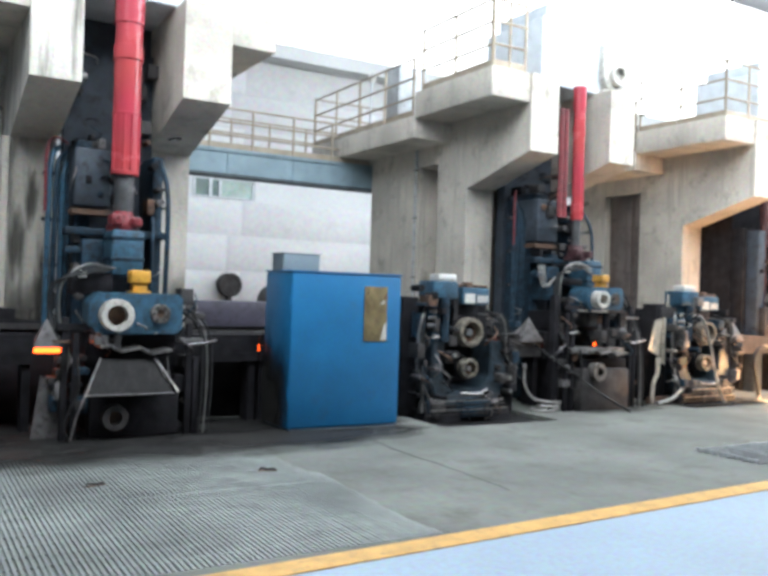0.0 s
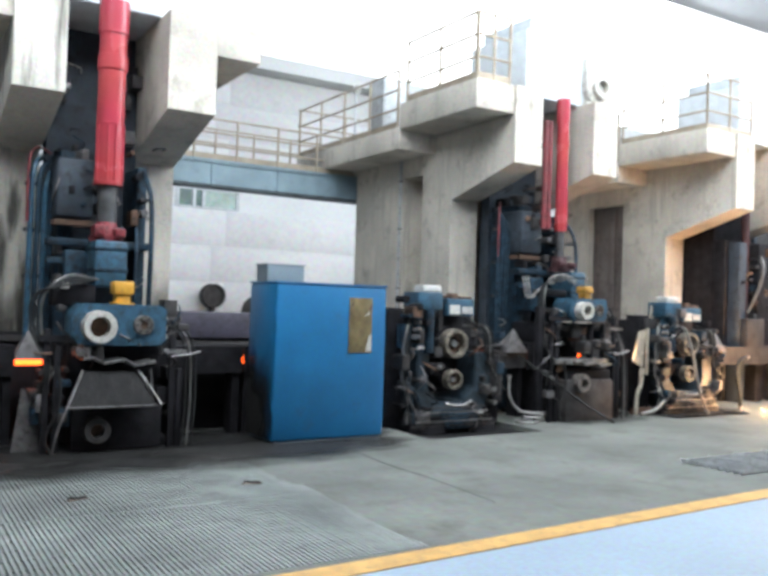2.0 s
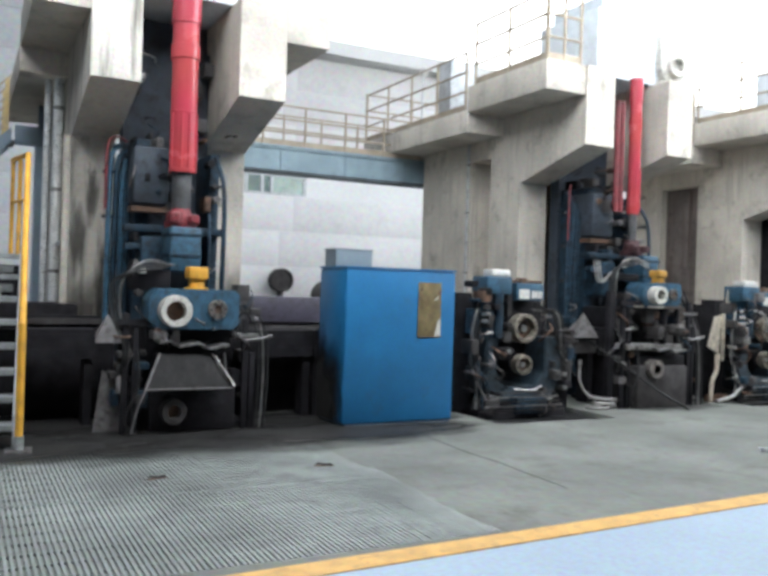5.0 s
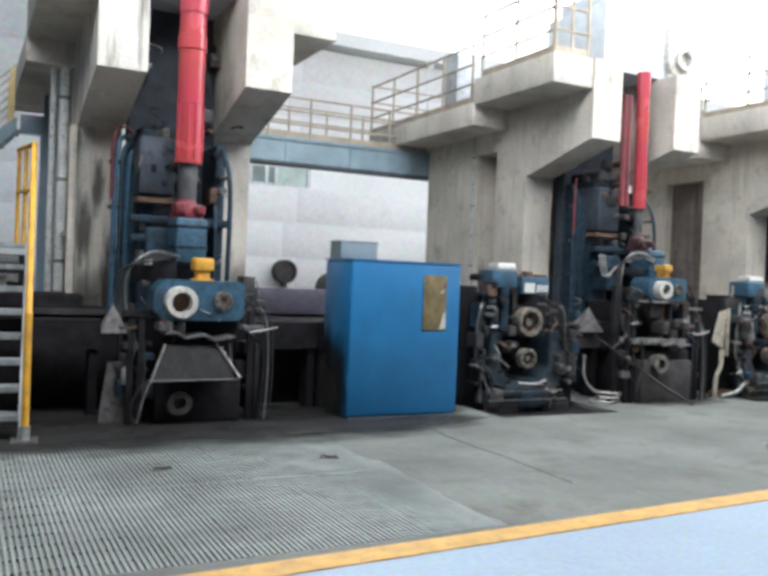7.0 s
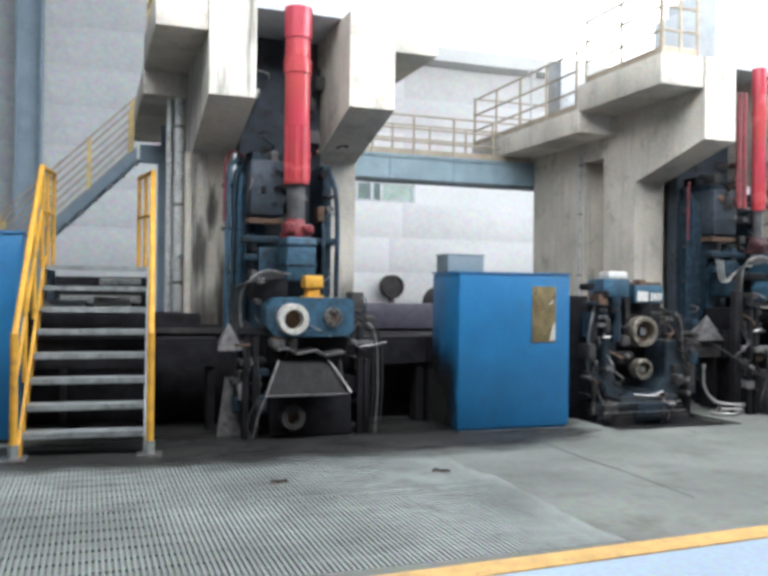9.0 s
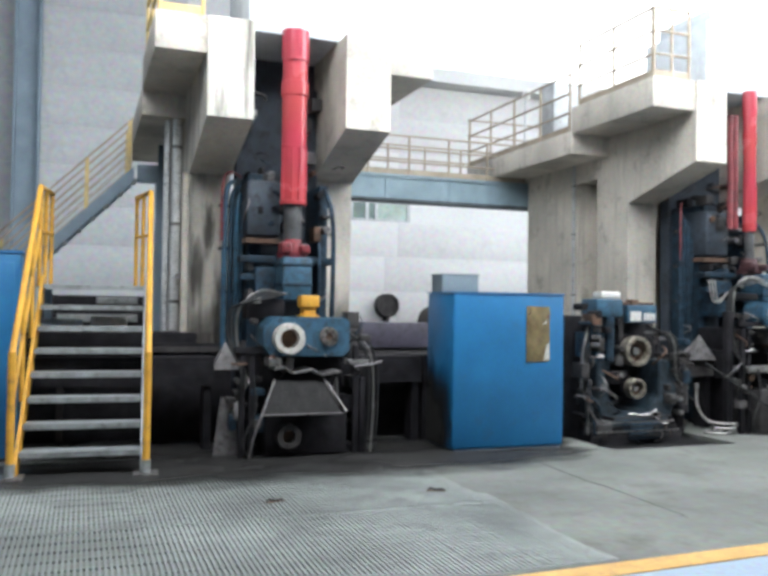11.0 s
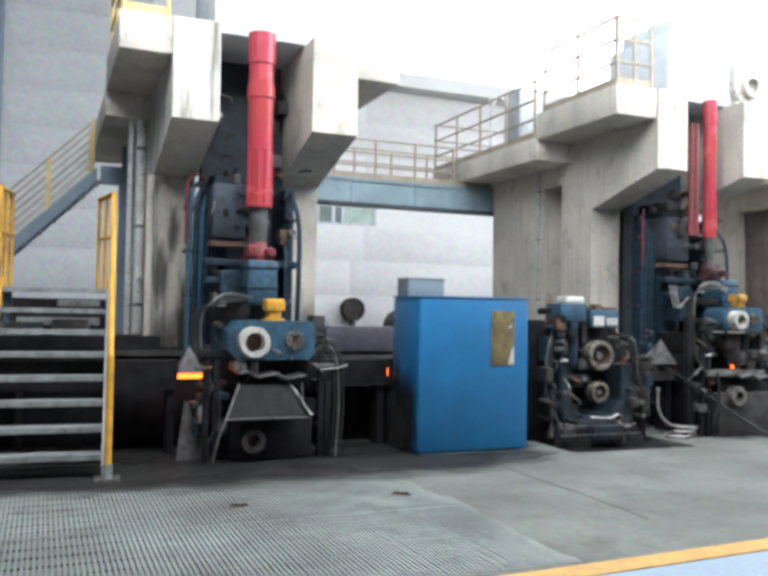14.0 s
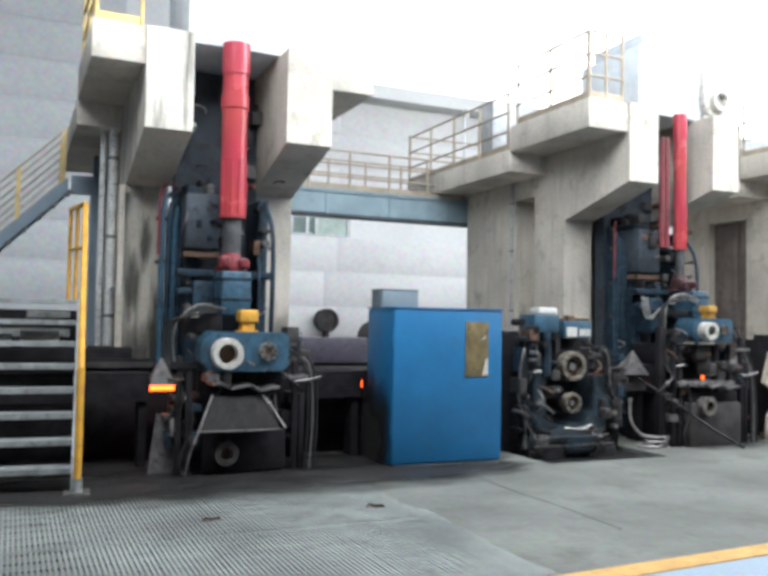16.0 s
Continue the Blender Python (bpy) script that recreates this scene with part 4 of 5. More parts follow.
def flat_stand(x, label):
    s = thing("horizontal_stand", (x, 8.7, 0), label, "mill stand", "horizontal mill stands")
    yoke = [(-0.56, 0.95), (-0.60, 0.45), (-0.45, 0.14), (0.45, 0.14), (0.62, 0.45), (0.58, 0.95), (0.34, 0.95), (0.34, 0.5), (0.2, 0.33), (-0.26, 0.33), (-0.4, 0.5), (-0.38, 0.95)]
    yb = prism(B(), yoke, -0.2, 0.7)
    bmesh.ops.bevel(yb, geom=list(yb.edges), offset=0.015, segments=2, affect="EDGES")
    part("yoke", yb, YOKE, s)
    part("upper_frame", bx(B(), -0.5, 0.5, 0.1, 0.8, 0.9, 1.42, 0.02), BLACK, s)
    part("guide_box", bx(B(), -0.93, 0.86, 0.22, 0.6, 0.4, 0.93, 0.01), BLACK, s)
    for nm, z, r, dep in (("upper_chock", 1.07, 0.183, 0.16), ("lower_chock", 0.61, 0.125, 0.13)):
        ch = part(nm, cyl(B(), (-0.04, -0.14, z), (-0.04, 0.3, z), r * 1.12, 24), BLACK, s)
        part("seal_ring", ring(B(), (-0.04, -0.22, z), (0, 1, 0), r, r * 0.74, dep), RIM, ch)
        part("roll_end", cyl(B(), (-0.04, -0.25, z), (-0.04, -0.1, z), r * 0.26, 18), STEEL, ch)
        part("inner_ring", ring(B(), (-0.04, -0.19, z), (0, 1, 0), r * 0.66, r * 0.42, 0.05), RUST, ch)
        for k in range(8):
            a = k * math.pi / 4 + 0.2
            part("bolt", cyl(B(), (-0.04 + r * 0.87 * math.cos(a), -0.22 - dep / 2 - 0.012, z + r * 0.87 * math.sin(a)), (-0.04 + r * 0.87 * math.cos(a), -0.21 - dep / 2 + 0.01, z + r * 0.87 * math.sin(a)), 0.011, 6), GRIME, ch)
    part("valve_block", bx(B(), -0.62, -0.24, -0.25, 0.1, 1.49, 1.71, 0.02), MACH_BLUE, s, "blue valve block")
    part("cap", bx(B(), -0.5, -0.22, -0.18, 0.04, 1.712, 1.80, 0.02), WHITE_CAP, s, "dirty white cap")
    part("column", bx(B(), -0.55, -0.3, -0.15, 0.05, 0.9, 1.49, 0.02), MACH_BLUE, s)
    part("column", cyl(B(), (-0.42, -0.22, 0.95), (-0.42, -0.22, 1.49), 0.06, 14), DARK_BLUE, s)
    part("sensor_box", bx(B(), -0.14, 0.3, -0.2, 0.1, 1.42, 1.64, 0.02), MACH_BLUE, s)
    part("sensor_cover", bx(B(), -0.10, 0.06, -0.208, -0.202, 1.44, 1.56), WHITE_CAP, s, "white label plate with unreadable bars")
    for k in range(4):
        part("label_bar", bx(B(), 0.10 + 0.045 * k, 0.13 + 0.045 * k, -0.207, -0.2015, 1.45, 1.54), WHITE_CAP, s)
    part("tie_rod", cyl(B(), (-0.24, -0.1, 1.66), (0.32, -0.1, 1.66), 0.02, 10), RUST, s)
    part("clevis", bx(B(), -0.05, 0.06, -0.16, -0.04, 1.62, 1.71, 0.01), RUST, s)
    part("stay", bx(B(), -0.2, -0.14, -0.12, 0.0, 1.2, 1.6), GRIME, s)
    part("base_plate", bx(B(), -0.72, 0.62, -0.3, 0.8, -0.5, 0.1, 0.02), BLACK, s)
    part("foot", bx(B(), -0.2, 0.28, -0.36, -0.2, 0.0, 0.22, 0.02), DARK_BLUE, s)
    part("spring_bar", tube(B(), [(-0.2, -0.3, 0.31), (0.05, -0.32, 0.29), (0.22, -0.3, 0.34)], 0.014, 7, 3), STEEL, s)
    for k in range(5):
        part("rod", bx(B(), -0.78 + 0.05 * k, 0.5 - 0.06 * k, -0.42 - 0.03 * k, -0.40 - 0.03 * k, 0.05 + 0.06 * k, 0.07 + 0.06 * k), STEEL if k % 2 else GRIME, s)
    for k in range(7):
        o = 0.04 * k
        part("hose", tube(B(), [(-0.5 - 0.02 * k, 0.0, 1.46 - o), (-0.68 - 0.03 * (k % 3), -0.2, 1.38 - 0.05 * k), (-0.78 - 0.04 * (k % 2), -0.24, 1.0 - o), (-0.70 - 0.05 * (k % 3), -0.25, 0.55), (-0.82 + 0.05 * k, -0.3, 0.08)], 0.012 + 0.003 * (k % 3), 7, 5), (HOSE, HOSE_PALE, HOSE, DARK_BLUE)[k % 4], s)
    for k in range(4):
        part("hose", tube(B(), [(0.2, -0.1, 1.4 - 0.05 * k), (0.42 + 0.04 * k, -0.24, 1.25), (0.46 + 0.05 * k, -0.26, 0.95 - 0.1 * k), (0.66 + 0.06 * k, -0.22, 0.9 - 0.15 * k)], 0.013, 7, 5), HOSE_PALE if k == 2 else HOSE, s)
    for k in range(3):
        part("fitting", cyl(B(), (-0.66, -0.2 - 0.02 * k, 1.15 + 0.09 * k), (-0.6, -0.3, 1.15 + 0.09 * k), 0.03, 10), STEEL, s)
    clutter(s, -0.85, -0.3, 0.3, 1.65, -0.25, 26, int(x * 10))
    clutter(s, 0.25, 0.75, 0.15, 1.4, -0.22, 20, int(x * 10) + 1)
    clutter(s, -0.6, 0.5, 0.05, 0.3, -0.3, 12, int(x * 10) + 2)
    part("side_pack", bx(B(), -0.9, -0.66, 0.0, 0.28, 0.0, 1.5, 0.02), BLACK, s)
    part("side_pack", bx(B(), 0.6, 0.82, -0.1, 0.5, 0.0, 0.9, 0.02), BLACK, s)
    part("side_bottle", cyl(B(), (0.70, -0.18, 0.3), (0.70, -0.18, 0.85), 0.08, 14), GRIME, s)
    part("side_bottle", cyl(B(), (-0.72, -0.1, 1.0), (-0.72, -0.1, 1.3), 0.09, 14), DARK_BLUE, s)
    return s


vertical_stand(2.2, 0.0, False)
vertical_stand(8.68, 0.31, True)
flat_stand(6.43, "dark blue horizontal mill stand with stacked roll ends beside cabinet")
flat_stand(11.0, "dark horizontal mill stand with stacked roll ends and bent hose")


# ---- guides along the pass line ----
def guide(xa, xb, z0=0.697, z1=1.0, cone=None, material=None, sheet=None):
    s = thing("guide_trough", ((xa + xb) / 2, 9.1, 0), "closed dark steel guide box" + (" with a pointed grey funnel" if cone else " on the pass line"), "guide box", "guide boxes on the pass line")
    h = (xb - xa) / 2
    b = B()
    for za, zb in ((z0, z0 + 0.1), (z1 - 0.05, z1)):
        bx(b, -h, h, -0.16, 0.16, za, zb)
    part("box", b, material or GRIME, s)
    for ya in (-0.16, 0.13):
        part("side_plate", bx(B(), -h, h, ya - 0.002, ya + 0.03, z0 + 0.101, z1 - 0.051), material or GRIME, s)
    n = max(2, int((xb - xa) / 4))
    for k in range(n):
        x = -h + 0.06 + (2 * h - 0.12) * k / (n - 1)
        part("leg", bx(B(), x - 0.04, x + 0.04, -0.12, 0.12, 0, z0), BLACK, s)
    if cone is not None:
        cx = cone - (xa + xb) / 2
        p_ = B()
        base = [p_.verts.new(v) for v in ((cx - 0.2, -0.22, z1 - 0.08), (cx + 0.2, -0.22, z1 - 0.08), (cx + 0.2, 0.1, z1 - 0.08), (cx - 0.2, 0.1, z1 - 0.08))]
        tip = p_.verts.new((cx, -0.12, z1 + 0.26))
        for k in range(4):
            p_.faces.new((base[k], base[(k + 1) % 4], tip))
        p_.faces.new(base[::-1])
        part("funnel", p_, sheet or FUNNEL, s, "pointed grey sheet funnel")
    return s


guide(-128.0, 1.30, material=BLACK)
guide(2.86, 3.722, material=BLACK)
guide(3.742, 5.5, material=BLACK)
guide(7.29, 8.02, cone=7.81)
guide(9.12, 9.98, cone=9.86, sheet=STEEL)
guide(10.24, 10.3)
guide(11.88, 14.2, cone=12.3)
guide(16.0, 94.0, material=BLACK)
fc = thing("entry_funnel", (1.44, 9.1, 0), "pointed grey sheet funnel over the glowing gap", "funnel")
p_ = B()
base = [p_.verts.new(v) for v in ((-0.15, -0.12, 0.86), (0.16, -0.12, 0.86), (0.16, 0.14, 0.86), (-0.15, 0.14, 0.86))]
tip = p_.verts.new((0.0, 0.0, 1.16))
for k in range(4):
    p_.faces.new((base[k], base[(k + 1) % 4], tip))
p_.faces.new(base[::-1])
part("hood", p_, FUNNEL, fc)
part("post", bx(B(), -0.16, -0.13, 0.1, 0.14, 0, 0.86), GRIME, fc)
part("post", bx(B(), 0.13, 0.16, 0.1, 0.14, 0, 0.86), GRIME, fc)
part("spray_guard", prism(B(), [(-0.2, 0.0), (0.05, 0.0), (0.1, 0.45), (-0.12, 0.62)], -0.55, -0.53), FUNNEL, fc, "grey crusted spray guard")

dh = thing("drive_housing", (13.565, 9.5, 0), "dark brown and blue drive housing between concrete piers", "housing")
# black panels and rear case added to fill the opening with dark
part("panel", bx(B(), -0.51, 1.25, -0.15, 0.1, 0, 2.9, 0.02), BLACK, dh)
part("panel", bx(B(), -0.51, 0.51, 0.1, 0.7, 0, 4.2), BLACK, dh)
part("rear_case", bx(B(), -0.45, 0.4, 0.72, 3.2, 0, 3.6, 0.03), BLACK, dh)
part("upright", bx(B(), -0.45, -0.25, -0.4, -0.16, 0, 2.85, 0.02), BLUE_BLACK, dh)
part("upright", bx(B(), 0.1, 0.3, -0.4, -0.16, 0, 2.85, 0.02), BLACK, dh)
part("pipe", cyl(B(), (-0.1, -0.25, 1.2), (-0.1, -0.25, 4.2), 0.07, 16), JOINT_DARK, dh)
part("pipe", tube(B(), [(-0.2, -0.4, 1.6), (0.0, -0.5, 2.1), (0.15, -0.45, 2.5), (0.2, -0.2, 2.8)], 0.03, 8, 5), HOSE_PALE, dh)
part("gear_case", bx(B(), -0.42, 0.1, -0.55, -0.41, 0.9, 1.5, 0.03), GRIME, dh)
clutter(dh, -0.45, 0.5, 0.6, 2.8, -0.35, 24, 23)
# black block added to cover the bright gap beyond the last pier
dk = thing("drive_housing", (15.8, 10.6, 0), "tall black block added to darken the gap past the pier", "housing")
part("body", bx(B(), -1.1, 1.1, -0.5, 0.5, 0, 3.7, 0.04), GRIME, dk)
part("cap", bx(B(), -1.0, 1.0, -0.4, 0.4, 3.7, 3.9, 0.03), BLACK, dk)
for x in (-0.9, -0.3, 0.4):
    part("rib", bx(B(), x, x + 0.1, -0.56, -0.501, 0.2, 3.5, 0.01), DARK_BLUE, dk)

# bright scuffed side plate beside the last stand
SHEET = mat("scuffed_sheet", (0.62, 0.56, 0.46), 0.42, 0.55, var=0.3, scale=9, fine=40, bump=0.2, dirt=(0.2, 0.15, 0.1), dirt_amt=0.35)
sp = thing("splash_plate", (10.0, 8.56, 0), "bent shiny steel splash plate beside the mill stand", "splash plate")


def bent(outline, tilt):
    """A thin sheet in the x-z plane, turned about the upright so that it faces along the line."""
    b = prism(B(), outline, 0.0, 0.012)
    bmesh.ops.rotate(b, cent=(0, 0, 0), matrix=Matrix.Rotation(radians(tilt), 3, "Z"), verts=b.verts)
    return b


part("plate", bent([(-0.28, 0.82), (0.06, 0.70), (0.10, 1.28), (-0.10, 1.25)], 14), SHEET, sp, "scuffed shiny sheet")
part("plate", bent([(-0.06, 0.69), (0.06, 0.70), (0.08, 0.52), (-0.02, 0.46)], 24), SHEET, sp)
part("edge", bx(B(), 0.10, 0.14, -0.02, 0.03, 0.6, 1.3, 0.01), SHEET, sp)
part("hood", bent([(0.30, 1.42), (0.52, 1.34), (0.56, 1.56), (0.36, 1.66)], 20), SHEET, sp)
part("hood_stay", bx(B(), 0.10, 0.42, 0.03, 0.06, 1.26, 1.46, 0.01), GRIME, sp)
part("stay", tube(B(), [(0.03, 0, 0.7), (0.0, 0, 0.45), (-0.08, 0, 0.3), (-0.1, 0, 0.0)], 0.03, 8, 4), SHEET, sp)
part("stay", bx(B(), -0.16, 0.5, 0.02, 0.06, 0.0, 0.1), RUST, sp)

# ---- loose hoses and floor things ----
def loose_hose(at, pts, r, material, label):
    h = thing("hose", at, label, "hose", "hoses on the floor")
    part("tube", tube(B(), pts, r, 8, 6), material, h)
    for p in (pts[0], pts[-1]):
        v = Vector(p)
        part("end_fitting", cyl(B(), v - Vector((0, 0, 0.02)), v + Vector((0, 0, 0.03)), r * 1.4, 8), STEEL, h)
    return h


loose_hose((7.35, 8.5, 0), [(0.0, 0, 0.62), (0.02, 0, 0.35), (0.2, -0.02, 0.16), (0.55, -0.1, 0.12)], 0.02, HOSE_LIGHT, "pale braided hose curving down to the floor")
loose_hose((7.5, 8.42, 0), [(0.4, 0, 0.03), (0.1, -0.12, 0.03), (-0.08, 0, 0.03), (0.1, 0.12, 0.04), (0.38, 0.06, 0.06), (0.3, -0.08, 0.08), (0.0, -0.05, 0.09)], 0.02, HOSE_LIGHT, "coiled pale hose lying by the stand")
loose_hose((10.6, 8.4, 0), [(-0.05, 0.1, 1.35), (0.12, -0.05, 1.3), (0.26, -0.1, 0.9), (0.38, -0.15, 0.35), (0.5, -0.2, 0.03)], 0.024, HOSE_LIGHT, "long pale hose bent over the stand front")
loose_hose((12.1, 8.5, 0), [(0.4, 0, 0.85), (0.15, -0.05, 0.8), (0.0, -0.08, 0.6), (0.05, -0.1, 0.35), (0.12, -0.1, 0.03)], 0.03, HOSE, "black hose arching beside the mill stand")
loose_hose((9.95, 8.4, 0), [(-0.1, 0, 0.03), (0.15, -0.05, 0.1), (0.35, -0.02, 0.2), (0.5, 0.05, 0.22)], 0.026, HOSE_LIGHT, "short pale pipe lying on the floor")
rk = thing("grating_mat", (7.75, 5.3, 0), "loose grey steel grating mat lying on the floor", "grating")
for k in range(9):
    part("bar", bx(B(), -0.5, 0.9, -0.36 + 0.085 * k, -0.345 + 0.085 * k, 0.004, 0.03), GALV, rk)
for x in (-0.5, -0.05, 0.4, 0.88):
    part("cross_bar", bx(B(), x, x + 0.02, -0.38, 0.36, 0.031, 0.04), GALV, rk)
for x, y, a in ((1.43, 6.46, 20), (2.83, 6.46, -15)):
    lug = thing("lifting_lug", (x, y, 0.0), "small dark bent lifting lug on the floor", "lug", "lifting lugs", turn=a)
    part("eye", tube(B(), [(-0.07, 0, 0.0), (-0.05, 0.02, 0.02), (0.0, 0, 0.012), (0.05, -0.02, 0.02), (0.07, 0, 0.0)], 0.008, 7, 4), GRIME, lug)
    part("plate", bx(B(), -0.08, 0.08, -0.025, 0.025, 0.0, 0.006), RUST, lug)
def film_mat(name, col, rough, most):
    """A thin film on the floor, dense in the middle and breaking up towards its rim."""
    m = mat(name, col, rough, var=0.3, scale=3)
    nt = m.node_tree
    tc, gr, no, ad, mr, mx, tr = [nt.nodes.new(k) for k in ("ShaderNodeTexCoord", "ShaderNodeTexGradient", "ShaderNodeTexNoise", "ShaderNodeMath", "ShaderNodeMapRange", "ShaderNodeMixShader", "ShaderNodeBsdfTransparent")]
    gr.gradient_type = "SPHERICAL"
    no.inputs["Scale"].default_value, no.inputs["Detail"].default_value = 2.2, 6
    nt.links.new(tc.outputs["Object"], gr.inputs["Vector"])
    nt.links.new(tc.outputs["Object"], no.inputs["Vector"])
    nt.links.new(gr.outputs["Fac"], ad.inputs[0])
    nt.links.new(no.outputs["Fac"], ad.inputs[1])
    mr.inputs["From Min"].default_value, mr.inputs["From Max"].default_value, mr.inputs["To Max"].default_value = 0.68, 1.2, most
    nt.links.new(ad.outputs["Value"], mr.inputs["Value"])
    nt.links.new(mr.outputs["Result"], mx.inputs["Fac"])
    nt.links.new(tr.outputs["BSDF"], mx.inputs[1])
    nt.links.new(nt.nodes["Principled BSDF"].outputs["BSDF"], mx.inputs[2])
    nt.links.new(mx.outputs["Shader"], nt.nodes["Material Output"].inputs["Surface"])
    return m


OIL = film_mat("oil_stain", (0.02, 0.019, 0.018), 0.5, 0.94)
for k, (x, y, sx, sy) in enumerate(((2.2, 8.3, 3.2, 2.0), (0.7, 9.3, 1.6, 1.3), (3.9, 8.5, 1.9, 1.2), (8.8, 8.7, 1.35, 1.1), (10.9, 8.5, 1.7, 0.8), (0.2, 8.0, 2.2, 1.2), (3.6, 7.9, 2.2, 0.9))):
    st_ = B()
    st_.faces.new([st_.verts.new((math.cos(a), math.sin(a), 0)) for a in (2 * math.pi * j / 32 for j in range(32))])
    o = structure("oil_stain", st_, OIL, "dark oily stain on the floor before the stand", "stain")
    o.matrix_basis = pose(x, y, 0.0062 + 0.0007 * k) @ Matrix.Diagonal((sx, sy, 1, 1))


# dark film on upright faces: the cabinet's side sheet; grease on the piers' feet


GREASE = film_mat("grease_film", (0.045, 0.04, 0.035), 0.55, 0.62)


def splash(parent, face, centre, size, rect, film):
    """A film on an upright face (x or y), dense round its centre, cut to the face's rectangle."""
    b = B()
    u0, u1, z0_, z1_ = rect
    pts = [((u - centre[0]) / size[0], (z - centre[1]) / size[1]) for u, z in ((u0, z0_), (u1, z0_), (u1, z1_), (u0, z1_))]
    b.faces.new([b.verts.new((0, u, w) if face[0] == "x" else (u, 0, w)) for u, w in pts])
    o = part("face_film", b, film, parent, "black film over the face")
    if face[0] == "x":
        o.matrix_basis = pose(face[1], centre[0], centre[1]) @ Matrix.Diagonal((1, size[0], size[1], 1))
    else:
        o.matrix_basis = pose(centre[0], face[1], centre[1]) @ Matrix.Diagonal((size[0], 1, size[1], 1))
    return o


# two dark films on the cabinet's side sheet, denser towards the bottom
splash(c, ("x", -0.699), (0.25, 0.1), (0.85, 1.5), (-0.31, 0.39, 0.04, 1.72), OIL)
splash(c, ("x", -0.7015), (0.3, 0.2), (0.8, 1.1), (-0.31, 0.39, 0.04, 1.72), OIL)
for k, (u, z, su, sz) in enumerate(((-0.85, 0.9, 0.5, 1.0), (-0.62, 1.5, 0.16, 0.8), (0.97, 1.0, 0.4, 1.1), (-0.93, 2.0, 0.12, 0.6), (-0.78, 2.5, 0.1, 0.5))):
    rect = (-1.02, -0.53, 0.1, 3.1) if u < 0 else (0.53, 1.05, 0.1, 3.1)
    splash(portal_1, ("y", -0.756 - 0.002 * k), (u, z), (su, sz), rect, GREASE)


def packed_dirt():
    """Dirt packed into the grating towards its rim, rising until it buries the bars."""
    nx, ny, verts, faces = 28, 90, [], []
    for j in range(ny + 1):
        y = GY0 + 0.002 + (GY1 - GY0 - 0.004) * j / ny
        for i in range(nx + 1):
            x = 2.2 + 0.998 * i / nx
            f = i / nx
            w = 0.5 + 0.5 * noise.noise((x * 1.7, y * 1.1, 3.0)) + 0.25 * noise.noise((x * 7, y * 5, 9.0))
            verts.append((x, y, min(0.0035, -0.0195 + 0.023 * f ** 2.2 + 0.012 * f * (w - 0.35))))
    for j in range(ny):
        for i in range(nx):
            a = j * (nx + 1) + i
            faces.append((a, a + 1, a + nx + 2, a + nx + 1))
    me = bpy.data.meshes.new("packed_dirt")
    me.from_pydata(verts, [], faces)
    me.materials.append(CONCRETE_FLOOR)
    return tagged(new("packed_dirt", me), "grey dirt packed into the rim of the grating", "dirt", "", "stuff")


packed_dirt()
JOINT_LINE = ((4.40, 7.5), (4.35, 7.0), (4.33, 6.5), (4.36, 6.1), (4.34, 5.6), (4.32, 5.1))
for (xa, ya), (xb, yb) in zip(JOINT_LINE, JOINT_LINE[1:]):
    w = 0.014 if ya > 6.2 else 0.007
    structure("floor_joint", prism(B(), [(xa, ya), (xb, yb), (xb + w, yb), (xa + w, ya)], 0.0, 0.003, "z"), GRIME, "dark dirt-filled joint in the concrete floor", "joint")
cvr = structure("pit_cover", bx(B(), 2.72, 3.05, 7.98, 8.5, 0.0, 0.006), BLACK, "black oily plate beside the pit", "plate")


# ---- grating field: bearing bars and cross bars, too many to count ----
def grating(xa, xb, ya, yb, pitch=0.0345):
    bm = B()
    n = round((xb - xa) / pitch)
    pitch = (xb - xa) / n
    verts, faces = [], []

    def bar(x0_, x1_, y0_, y1_, z0_, z1_):
        i = len(verts)
        verts.extend([(x0_, y0_, z0_), (x1_, y0_, z0_), (x1_, y1_, z0_), (x0_, y1_, z0_), (x0_, y0_, z1_), (x1_, y0_, z1_), (x1_, y1_, z1_), (x0_, y1_, z1_)])
        faces.extend([(i + 4, i + 5, i + 6, i + 7), (i, i + 1, i + 5, i + 4), (i + 1, i + 2, i + 6, i + 5), (i + 2, i + 3, i + 7, i + 6), (i + 3, i, i + 4, i + 7)])
    for k in range(n):
        x = xa + (k + 0.5) * pitch + random.uniform(-0.0015, 0.0015)
        bar(x - 0.0088, x + 0.0088, ya, yb, -0.0185, 0.002 + random.uniform(-0.001, 0.001))
    m = int((yb - ya) / 0.2)
    for k in range(m + 1):
        y = ya + (yb - ya) * k / m
        bar(xa, xb, y - 0.006, y + 0.006, -0.018, -0.003)
    bar(xa, xb, yb - 0.016, yb - 0.002, -0.018, 0.003)
    bm.free()
    me = bpy.data.meshes.new("grating")
    me.from_pydata(verts, [], faces)
    me.materials.append(GRATE)
    ob = new("floor_grating", me)
    return tagged(ob, "grey dusty steel bar grating floor panel", "grating", "", "stuff")


GRATE = mat("dusty_grating", (0.29, 0.31, 0.293), 0.6, 0.2, var=0.35, scale=1.0, fine=30, dirt=(0.20, 0.21, 0.20), dirt_amt=0.35)
grating(-6.0, 1.39, 8.06, 8.71)
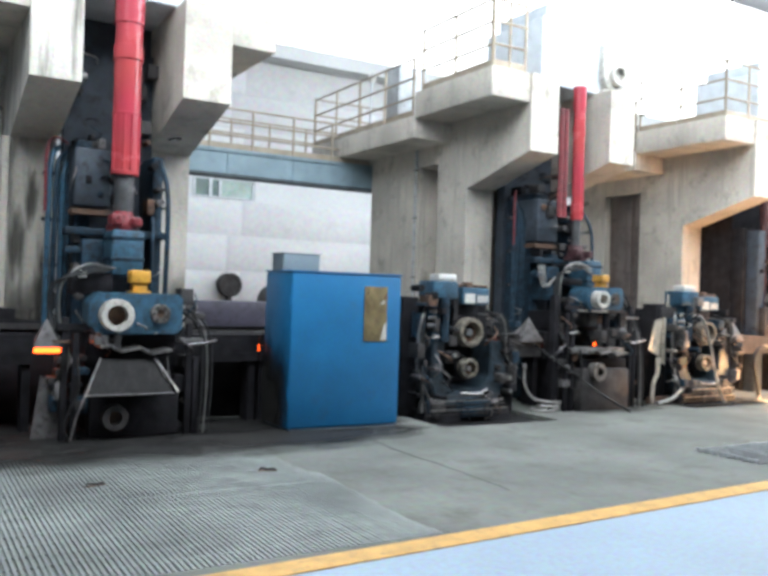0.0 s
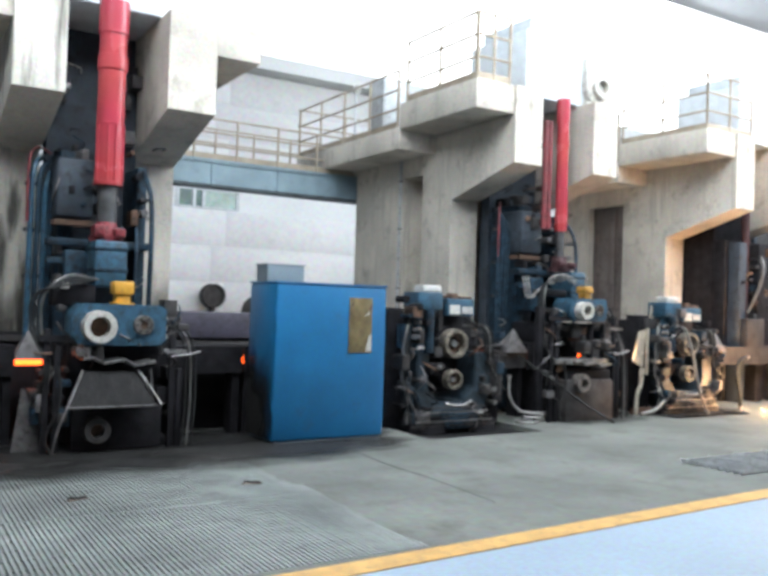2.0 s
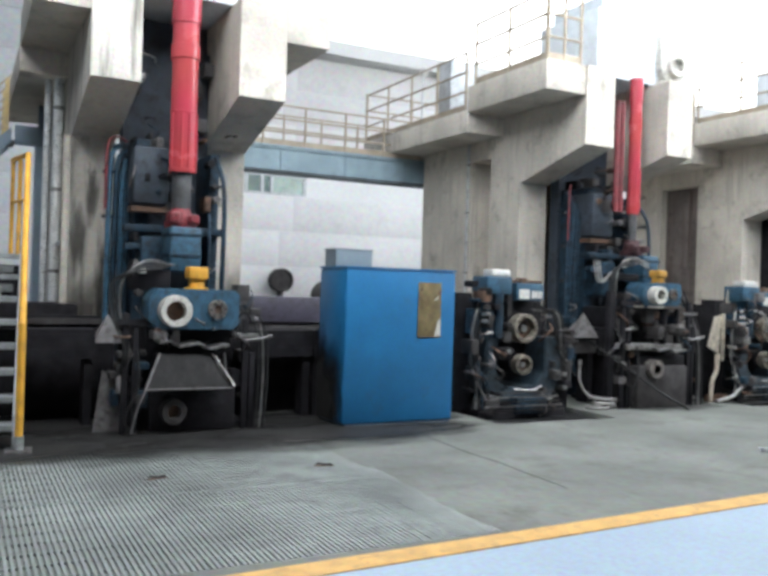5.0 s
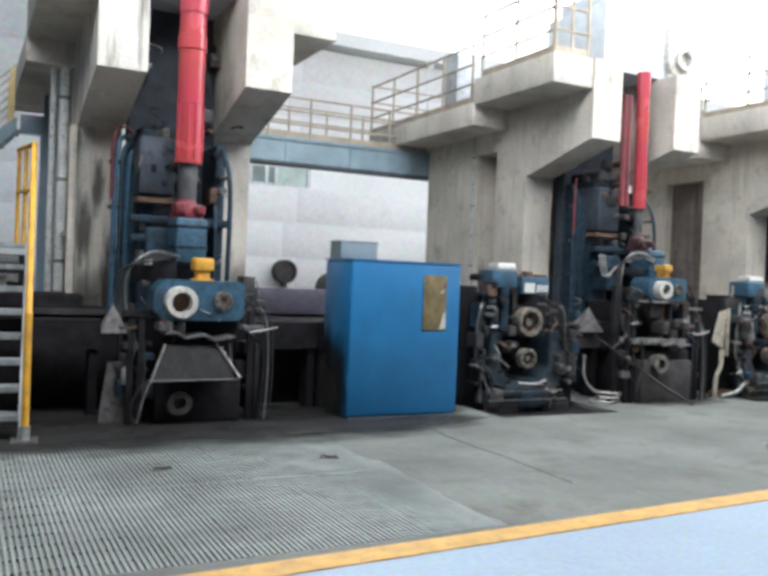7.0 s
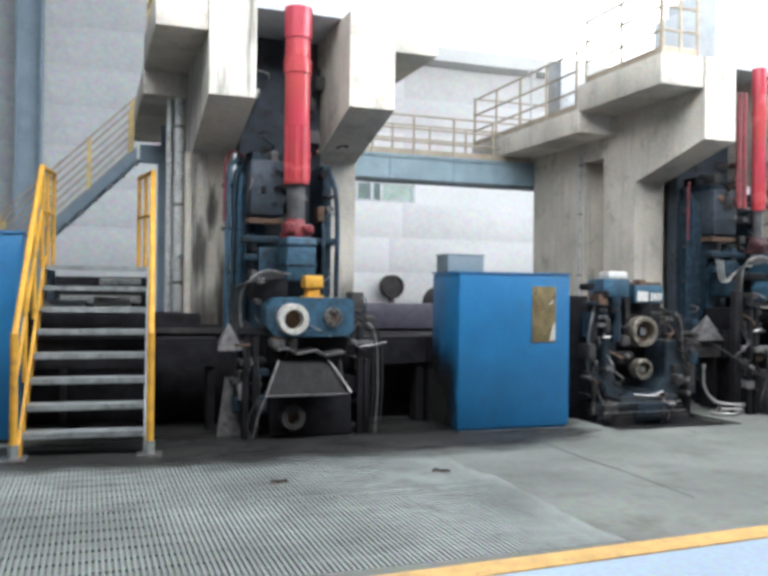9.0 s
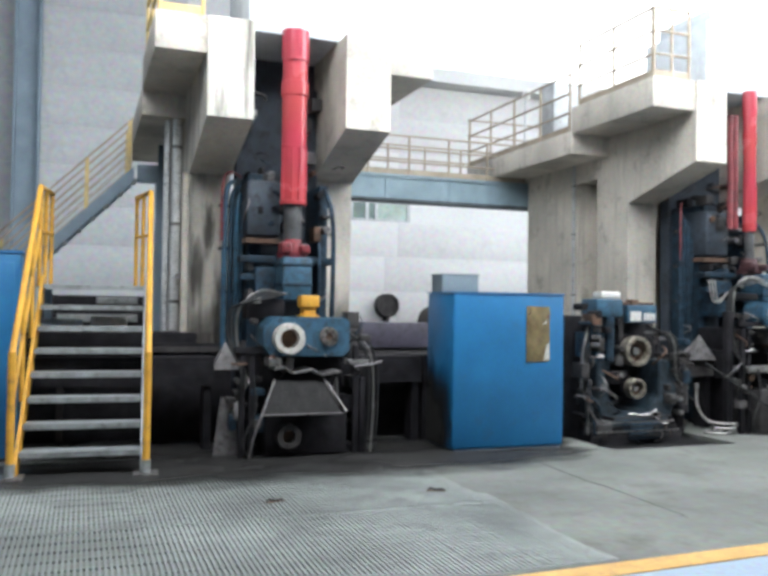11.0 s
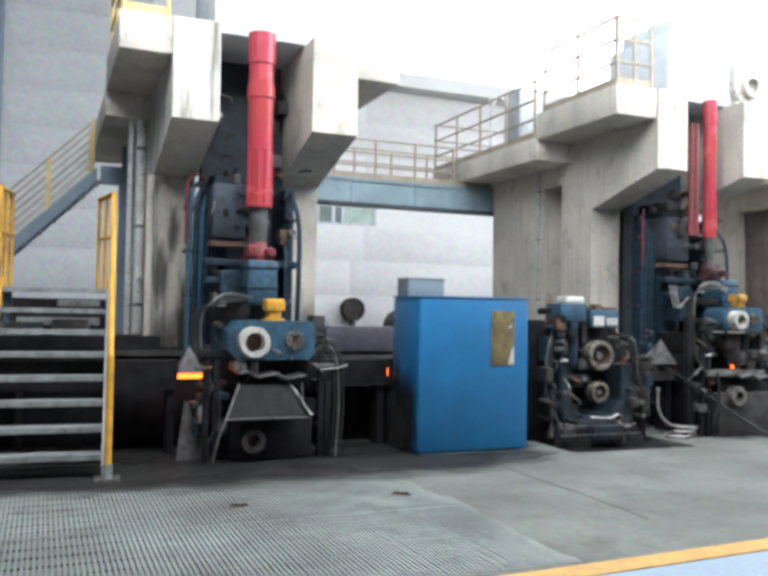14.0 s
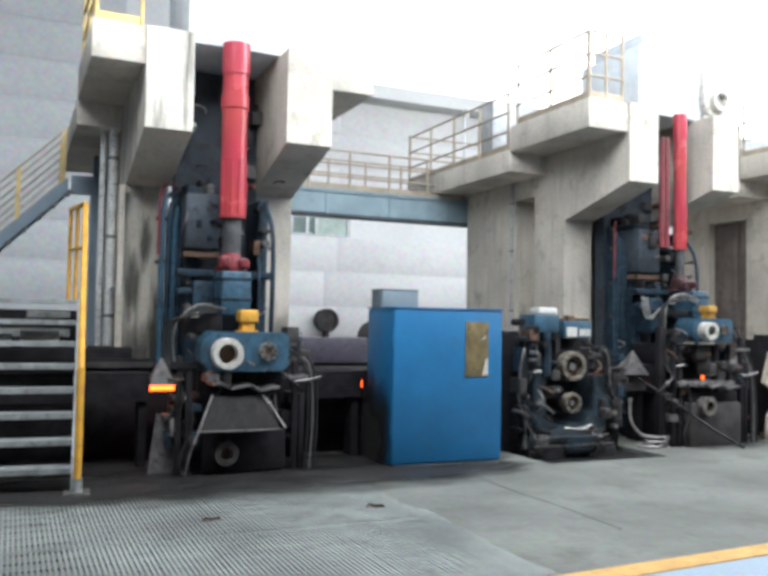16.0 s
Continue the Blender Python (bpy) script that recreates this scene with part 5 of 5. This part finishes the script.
for xa, xb in ((-6.0, -2.9), (-2.9, 0.2), (0.2, 3.2)):
    grating(xa, xb, 4.34, 5.98)
    grating(xa, xb, 6.0, 8.04)


# ---- wall sheets: level sheets on the back wall ----
def sheet_mesh(w, h, material):
    b = B()
    bx(b, 0, w, -0.02, 0.0, 0.0, h - 0.008, 0.001)
    bx(b, 0, w, -0.026, -0.0205, 0.0, 0.03)
    return mesh_of("sheet", b, material)


WALL_SHEET = mat("wall_sheet", (0.60, 0.59, 0.585), 0.65, var=0.06, scale=0.5, fine=8, bump=0.05, dirt=(0.53, 0.52, 0.515), dirt_amt=0.12, vary=0.012)
# same wall sheet with a darker colour, to dim the left end
DIM_SHEET = mat("dim_wall_sheet", (0.44, 0.448, 0.455), 0.65, var=0.06, scale=0.5, fine=8, bump=0.05, dirt=(0.38, 0.385, 0.39), dirt_amt=0.12, vary=0.012)
SH, SH_DIM = sheet_mesh(5.997, 1.0, WALL_SHEET), sheet_mesh(5.997, 1.0, DIM_SHEET)
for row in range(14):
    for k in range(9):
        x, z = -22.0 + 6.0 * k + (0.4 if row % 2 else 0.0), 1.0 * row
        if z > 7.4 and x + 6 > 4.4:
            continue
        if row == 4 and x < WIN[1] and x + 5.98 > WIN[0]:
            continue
        o = new("sheet", SH if x > 1.5 else SH_DIM)
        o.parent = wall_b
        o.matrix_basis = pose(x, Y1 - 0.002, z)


# ---- what moves: two hot bars on the pass line ----
def hot_bar(length):
    b = thing("hot_bar", (0, 9.1, 0.838), "orange glowing hot steel bar running through the guides", "steel bar", "hot bars")
    part("bar_body", cyl(B(), (-length, 0, 0), (0, 0, 0), 0.04, 12), HOT, b)
    return b


# emission of the added glow that warms the floor from out of view
FLARE = glow("offview_glow", (1.0, 0.55, 0.25), 3300.0)


def offview_glow(x, y, z, wide, count, seed):
    """Glowing flakes added out of view to throw warm light on the floor."""
    f = thing("offview_glow", (x, y, z), "glowing orange flakes added out of view to warm floor", "sparks", "glowing scale showers")
    rnd = random.Random(seed)
    for k in range(count):
        b = B()
        at = Matrix.Translation((rnd.gauss(0, wide), rnd.gauss(0, wide * 0.4), rnd.gauss(0, wide * 0.5)))
        bmesh.ops.create_icosphere(b, subdivisions=1, radius=rnd.uniform(0.008, 0.02), matrix=at @ Matrix.Diagonal((1.8, 0.8, 0.6, 1)))
        part("flake", b, FLARE, f)
    return f


flares = [((12.6, 7.65, 0.32), offview_glow(12.6, 7.65, 0.32, 0.06, 28, 6))]
bar_a, bar_b = hot_bar(50.0), hot_bar(75.0)


def motions():
    # the first bar leaves the line and is laid aside; the second waits, then enters
    walk(bar_a, [(0, pose(18.4, 9.1, 0.838)), (1, pose(30.4, 9.1, 0.838)), (2, pose(42.4, 9.1, 0.838)), (3, pose(54.4, 9.1, 0.838)), (4, pose(66.4, 9.1, 0.838)), (6, pose(86.0, 9.1, 0.838)), (8, pose(92.0, 9.1, 0.838)), (9.5, pose(92.0, 10.6, 0.838)), (16, pose(92.0, 10.6, 0.838))])
    # the added glow moves off as the first bar leaves
    for (x, y, z), f in flares:
        walk(f, [(0, pose(x, y, z)), (2.0, pose(x, y, z)), (2.6, pose(x + 1.0, y, z)), (3.0, pose(x + 7, y, z)), (4, pose(x + 18, y, z)), (6, pose(x + 35, y, z)), (16, pose(x + 35, y, z))])
    walk(bar_b, [(0, pose(-40.0, 9.1, 0.838)), (7, pose(-40.0, 9.1, 0.838)), (9, pose(-25.0, 9.1, 0.838)), (10, pose(-13.0, 9.1, 0.838)), (11, pose(-1.0, 9.1, 0.838)), (11.7, pose(7.4, 9.1, 0.838)), (13, pose(20.0, 9.1, 0.838)), (14.5, pose(38.0, 9.1, 0.838)), (16, pose(56.0, 9.1, 0.838))])


motions()
